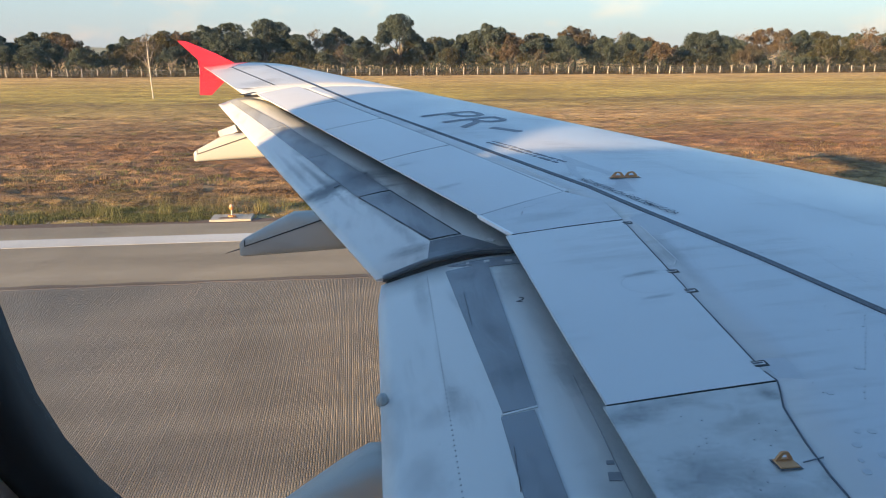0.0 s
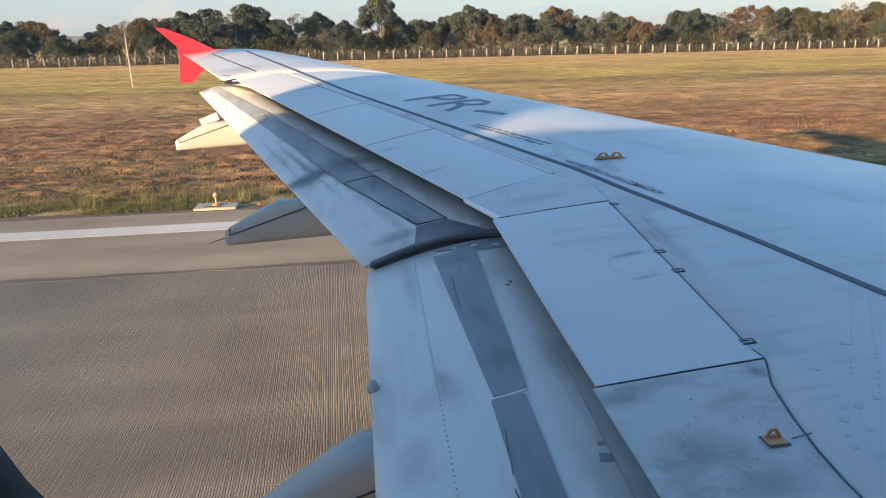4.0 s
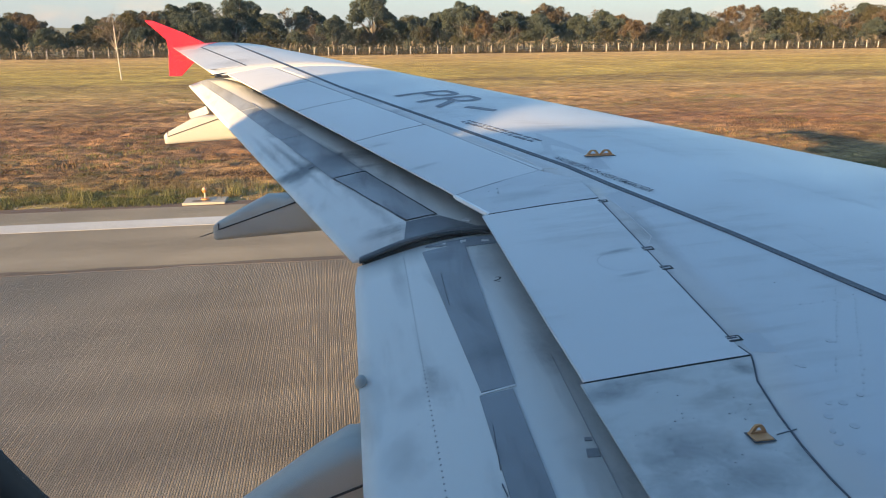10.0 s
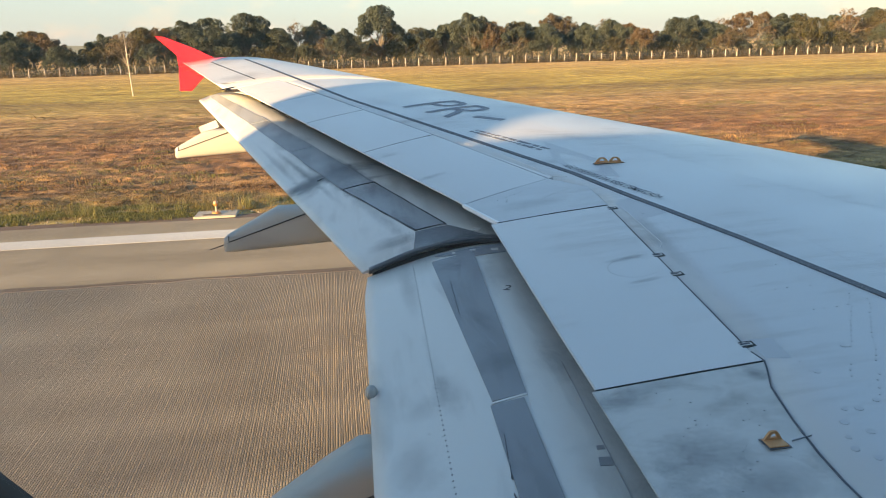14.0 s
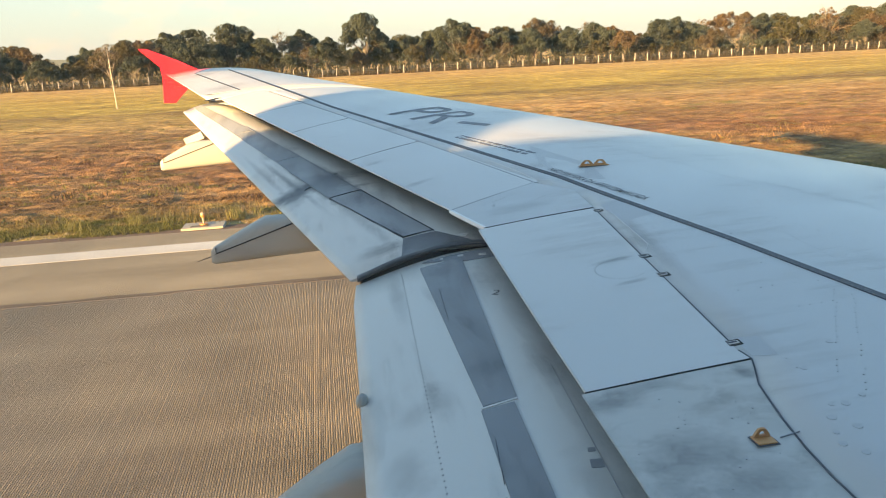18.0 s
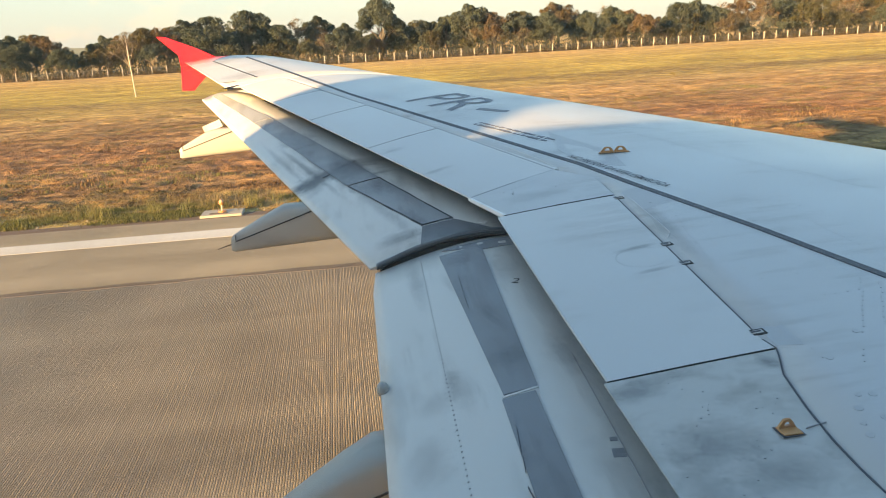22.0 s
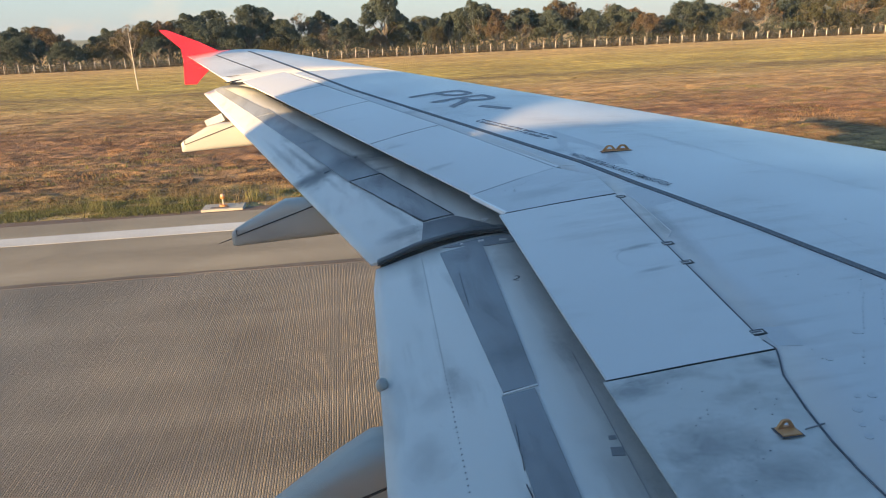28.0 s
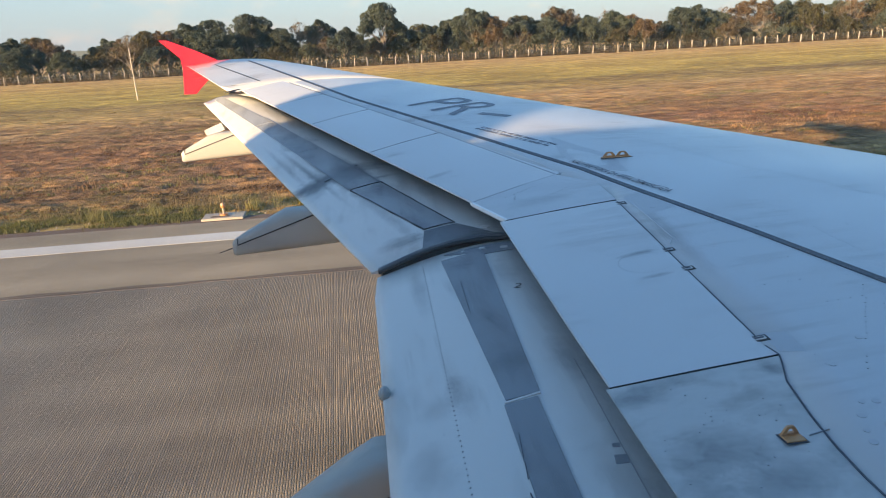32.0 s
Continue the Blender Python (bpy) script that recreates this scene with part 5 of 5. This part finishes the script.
mast = thing("wind_mast", "thin white mast with short cross arms standing in the field", "mast", (-21.6, 87.0, 0))
bm = bmesh.new()
tube(bm, (0, 0, -0.2), (-0.12, 0, 5.2), 0.07, 0.05, 8)
part("pole", bm, M_POST, mast)
bm = bmesh.new()
tube(bm, (-0.12, 0, 5.2), (-0.15, 0, 6.5), 0.025, 0.012, 5)
part("aerial", bm, M_POST, mast)
for h, w in ((2.35, 0.35), (3.2, 0.28), (4.3, 0.25)):
    bm = bmesh.new()
    tube(bm, (-0.05 - w, 0, h), (-0.05 + w, 0, h), 0.025, 0.025, 5)
    part("cross_arm", bm, M_POST, mast)

# undergrowth and tall dry grass behind the fence
rs = np.random.RandomState(3)
for title, n, near, far, z0, z1, r0, r1, count, leaf, mat, label in (
        ("undergrowth", 470, 2, 8, 0.4, 1.6, 0.8, 1.7, 40, 0.17, M_TWIG, "tangled green and brown undergrowth along the fence"),
        ("dry_undergrowth", 430, 1.5, 9, 0.4, 2.0, 0.7, 1.5, 38, 0.14, M_TWIG, "dry brown scrub along the fence"),
        ("thicket", 420, 7, 24, 1.2, 3.9, 1.4, 2.5, 90, 0.21, M_LEAF, "dense dark green thicket under the trees"),
        ("mixed_thicket", 260, 6, 22, 1.0, 4.4, 1.2, 2.1, 80, 0.19, M_OLIVE, "olive and brown thicket under the trees")):
    cs = [(-140 + 375 * (i + rs.rand()) / n, FY + near + (far - near) * rs.rand() ** 1.3, z0 + (z1 - z0) * rs.rand() ** 1.5) for i in range(n)]
    bush = leaves(title, cs, [r0 + (r1 - r0) * rs.rand() for _ in cs], count, leaf, mat, None, rs, 1.0)
    tagged(bush, label, "undergrowth", kind="stuff")


def blades(name, n, place, h0, h1, w, mat, rs, label, per=9, spread=0.16):
    """Tufts of bent grass blades."""
    xy = np.array([place(rs) for _ in range(n)])
    xy = np.repeat(xy, per, 0)
    m = len(xy)
    k = xy[:, 2]
    a, h = rs.uniform(0, 6.283, m), rs.uniform(h0, h1, m) * k
    bx, by = xy[:, 0] + rs.normal(0, spread, m) * k, xy[:, 1] + rs.normal(0, spread, m) * k
    dx, dy = np.cos(a), np.sin(a)
    lean, ww = h * rs.uniform(0.1, 0.7, m), w * rs.uniform(0.7, 1.4, m)
    z0 = np.full(m, -0.08)
    pts = np.stack([np.stack(q, 1) for q in ((bx - dy * ww, by + dx * ww, z0), (bx + dy * ww, by - dx * ww, z0),
                    (bx + dx * lean * 0.4 + dy * ww * 0.7, by + dy * lean * 0.4 - dx * ww * 0.7, h * 0.6), (bx + dx * lean * 0.4 - dy * ww * 0.7, by + dy * lean * 0.4 + dx * ww * 0.7, h * 0.6),
                    (bx + dx * lean, by + dy * lean, h))], 1).reshape(-1, 3)
    b = np.arange(m) * 5
    me = bpy.data.meshes.new(name)
    me.from_pydata(pts.tolist(), [], np.stack([b, b + 1, b + 2, b + 3], 1).tolist() + np.stack([b + 3, b + 2, b + 4], 1).tolist())
    me.materials.append(mat)
    return tagged(new(name, me), label, "grass", kind="stuff")


def wedge(y0, y1, power=1.0):
    def place(rs):
        y = y0 + (y1 - y0) * rs.rand() ** power
        return rs.uniform(-0.5 * y - 2, 0.95 * y + 4), y, rs.uniform(0.6, 1.3)
    return place


rs = np.random.RandomState(9)
def patchy(y0, y1, power, scale, cut):
    """Scatter that keeps to clumps."""
    base = wedge(y0, y1, power)

    def place(rs):
        for _ in range(12):
            x, y, k = base(rs)
            v = noise.noise((x * scale * 0.6, y * scale * 1.8, 7.7))
            if v > cut:
                break
        return x, y, k * (0.8 + 0.6 * max(0, v - cut))
    return place


blades("edge_grass", 4600, patchy(22.7, 24.6, 1.4, 0.9, -0.02), 0.02, 0.085, 0.014, M_GRASS, rs, "green grass tufts along the pavement edge", 10, 0.13)
blades("edge_straw", 320, patchy(22.9, 26.5, 1.3, 0.8, 0.25), 0.08, 0.30, 0.005, M_STRAW, rs, "dry straw tufts along the pavement edge", 9, 0.10)


def tall(y0, y1, n, seed):
    """Places for tall stands of grass: a few loose groups."""
    r = random.Random(seed)
    spots = [(r.uniform(-0.5 * 23 - 2, 0.95 * 23 + 4), r.uniform(y0, y1), r.uniform(0.15, 0.4)) for _ in range(n)]

    def place(rs):
        x, y, w = spots[rs.randint(n)]
        return x + rs.normal() * w, y + rs.normal() * w * 0.5, rs.uniform(0.5, 1.25)
    return place


blades("tall_straw", 200, tall(22.95, 24.6, 20, 3), 0.15, 0.5, 0.004, M_STRAW, rs, "tall dry straw stalks in loose groups", 9, 0.10)
blades("tall_grass", 130, tall(22.9, 23.8, 15, 5), 0.15, 0.46, 0.007, M_TUFT, rs, "tall green and yellow grass clumps", 16, 0.10)
M_FIELD = field_blades("field_grass_blades", 0.62)
M_FAR = field_blades("far_field_grass_blades", 0.85)
blades("field_tufts", 1200, patchy(24.0, 50.0, 1.2, 0.25, 0.1), 0.015, 0.055, 0.014, M_FIELD, rs, "taller dry grass tufts in clumps", 9, 0.20)
blades("field_weeds", 1500, patchy(23.8, 60.0, 1.3, 0.30, 0.16), 0.015, 0.05, 0.016, M_GRASS, rs, "low green weeds over the field", 8, 0.22)
# pale stones along the pavement edge
bm = bmesh.new()
rg = random.Random(17)
for i in range(420):
    gx, gy, gr = rg.uniform(-14, 27), 22.72 + abs(rg.gauss(0, 0.22)), rg.uniform(0.008, 0.028)
    ring = [(gx + gr * math.cos(a) * rg.uniform(0.8, 1.6), gy + gr * math.sin(a), -0.02) for a in (0, 1.3, 2.5, 3.8, 5.0)]
    loft(bm, [ring, [(lerp(px, gx, 0.4), lerp(py, gy, 0.4), gr * 0.7) for px, py, pz in ring]])
tagged(part("edge_stones", bm, M_CHIP, None, "pale stones scattered along the pavement edge"), category="stones", kind="stuff")


def thatch(name, n, y0, y1, power, size, mat, rs, label, t0=0.1, t1=0.9):
    """Short matted grass: small leaning scraps, thick where the sward is and sparse over bare earth."""
    y = y0 + (y1 - y0) * rs.rand(n) ** power
    x = -0.5 * y - 2 + rs.rand(n) * (1.45 * y + 6)
    v = np.array([noise.noise((a * 0.30, b * 0.75, 2.2)) + 0.7 * noise.noise((a * 1.1, b * 2.0, 5.2)) + 0.5 * noise.noise((a * 0.05, b * 0.16, 8.2)) for a, b in zip(x.tolist(), y.tolist())])
    keep = v + 0.6 * rs.rand(n) > 0.0
    x, y, v = x[keep], y[keep], v[keep]
    n = len(x)
    z = np.array([roll(a, b) for a, b in zip(x.tolist(), y.tolist())])
    a, tilt = rs.uniform(0, 6.283, n), rs.uniform(t0, t1, n)
    s = size * rs.uniform(0.5, 1.5, n) * (0.8 + 0.6 * np.clip(v, 0, 1))
    ux, uy = np.cos(a), np.sin(a)
    fx, fy, fz = -uy * np.cos(tilt), ux * np.cos(tilt), np.sin(tilt)
    c = np.stack([x, y, z], 1)
    u, f = np.stack([ux, uy, ux * 0], 1) * s[:, None], np.stack([fx, fy, fz], 1) * (s * 1.5)[:, None]
    pts = np.stack([c - u * 0.5, c + u * 0.5, c + u * 0.35 + f, c - u * 0.35 + f], 1).reshape(-1, 3)
    b = np.arange(n) * 4
    me = bpy.data.meshes.new(name)
    me.from_pydata(pts.tolist(), [], np.stack([b, b + 1, b + 2, b + 3], 1).tolist())
    me.materials.append(mat)
    return tagged(new(name, me), label, "grass", kind="stuff")


thatch("field_grass", 360000, 23.3, 62.0, 1.25, 0.040, M_FIELD, rs, "short matted dry grass over the red earth", 0.05, 0.65)
thatch("far_grass", 200000, 58.0, 168.0, 0.9, 0.065, M_FAR, rs, "golden dry grass over the far field", 0.05, 0.5)
blades("fence_grass", 2600, lambda r: (r.uniform(-120, 220), FY + r.uniform(-1, 6), r.uniform(0.7, 1.3)), 0.3, 0.95, 0.04, M_SCRUB, rs, "tall dry grass at the fence foot", 6, 0.35)

# ---- far distance ----
M_HILL, _, _ = material("hazy_far_hills", (0.10, 0.13, 0.15), 1.0)
bm = bmesh.new()
ridge = [(-2600 + i * 90, 2700 + 200 * noise.noise((i * 0.1, 2, 2)), 14 + 26 * max(0, noise.noise((i * 0.09, 5.1, 1)) + 0.35)) for i in range(70)]
loft(bm, [[(x, y, -2) for x, y, z in ridge], ridge, [(x, y + 400, -2) for x, y, z in ridge]], closed=False, caps=False)
tagged(part("far_hills", bm, M_HILL, None, "low hazy wooded hills on the horizon"), category="hills", kind="structure")
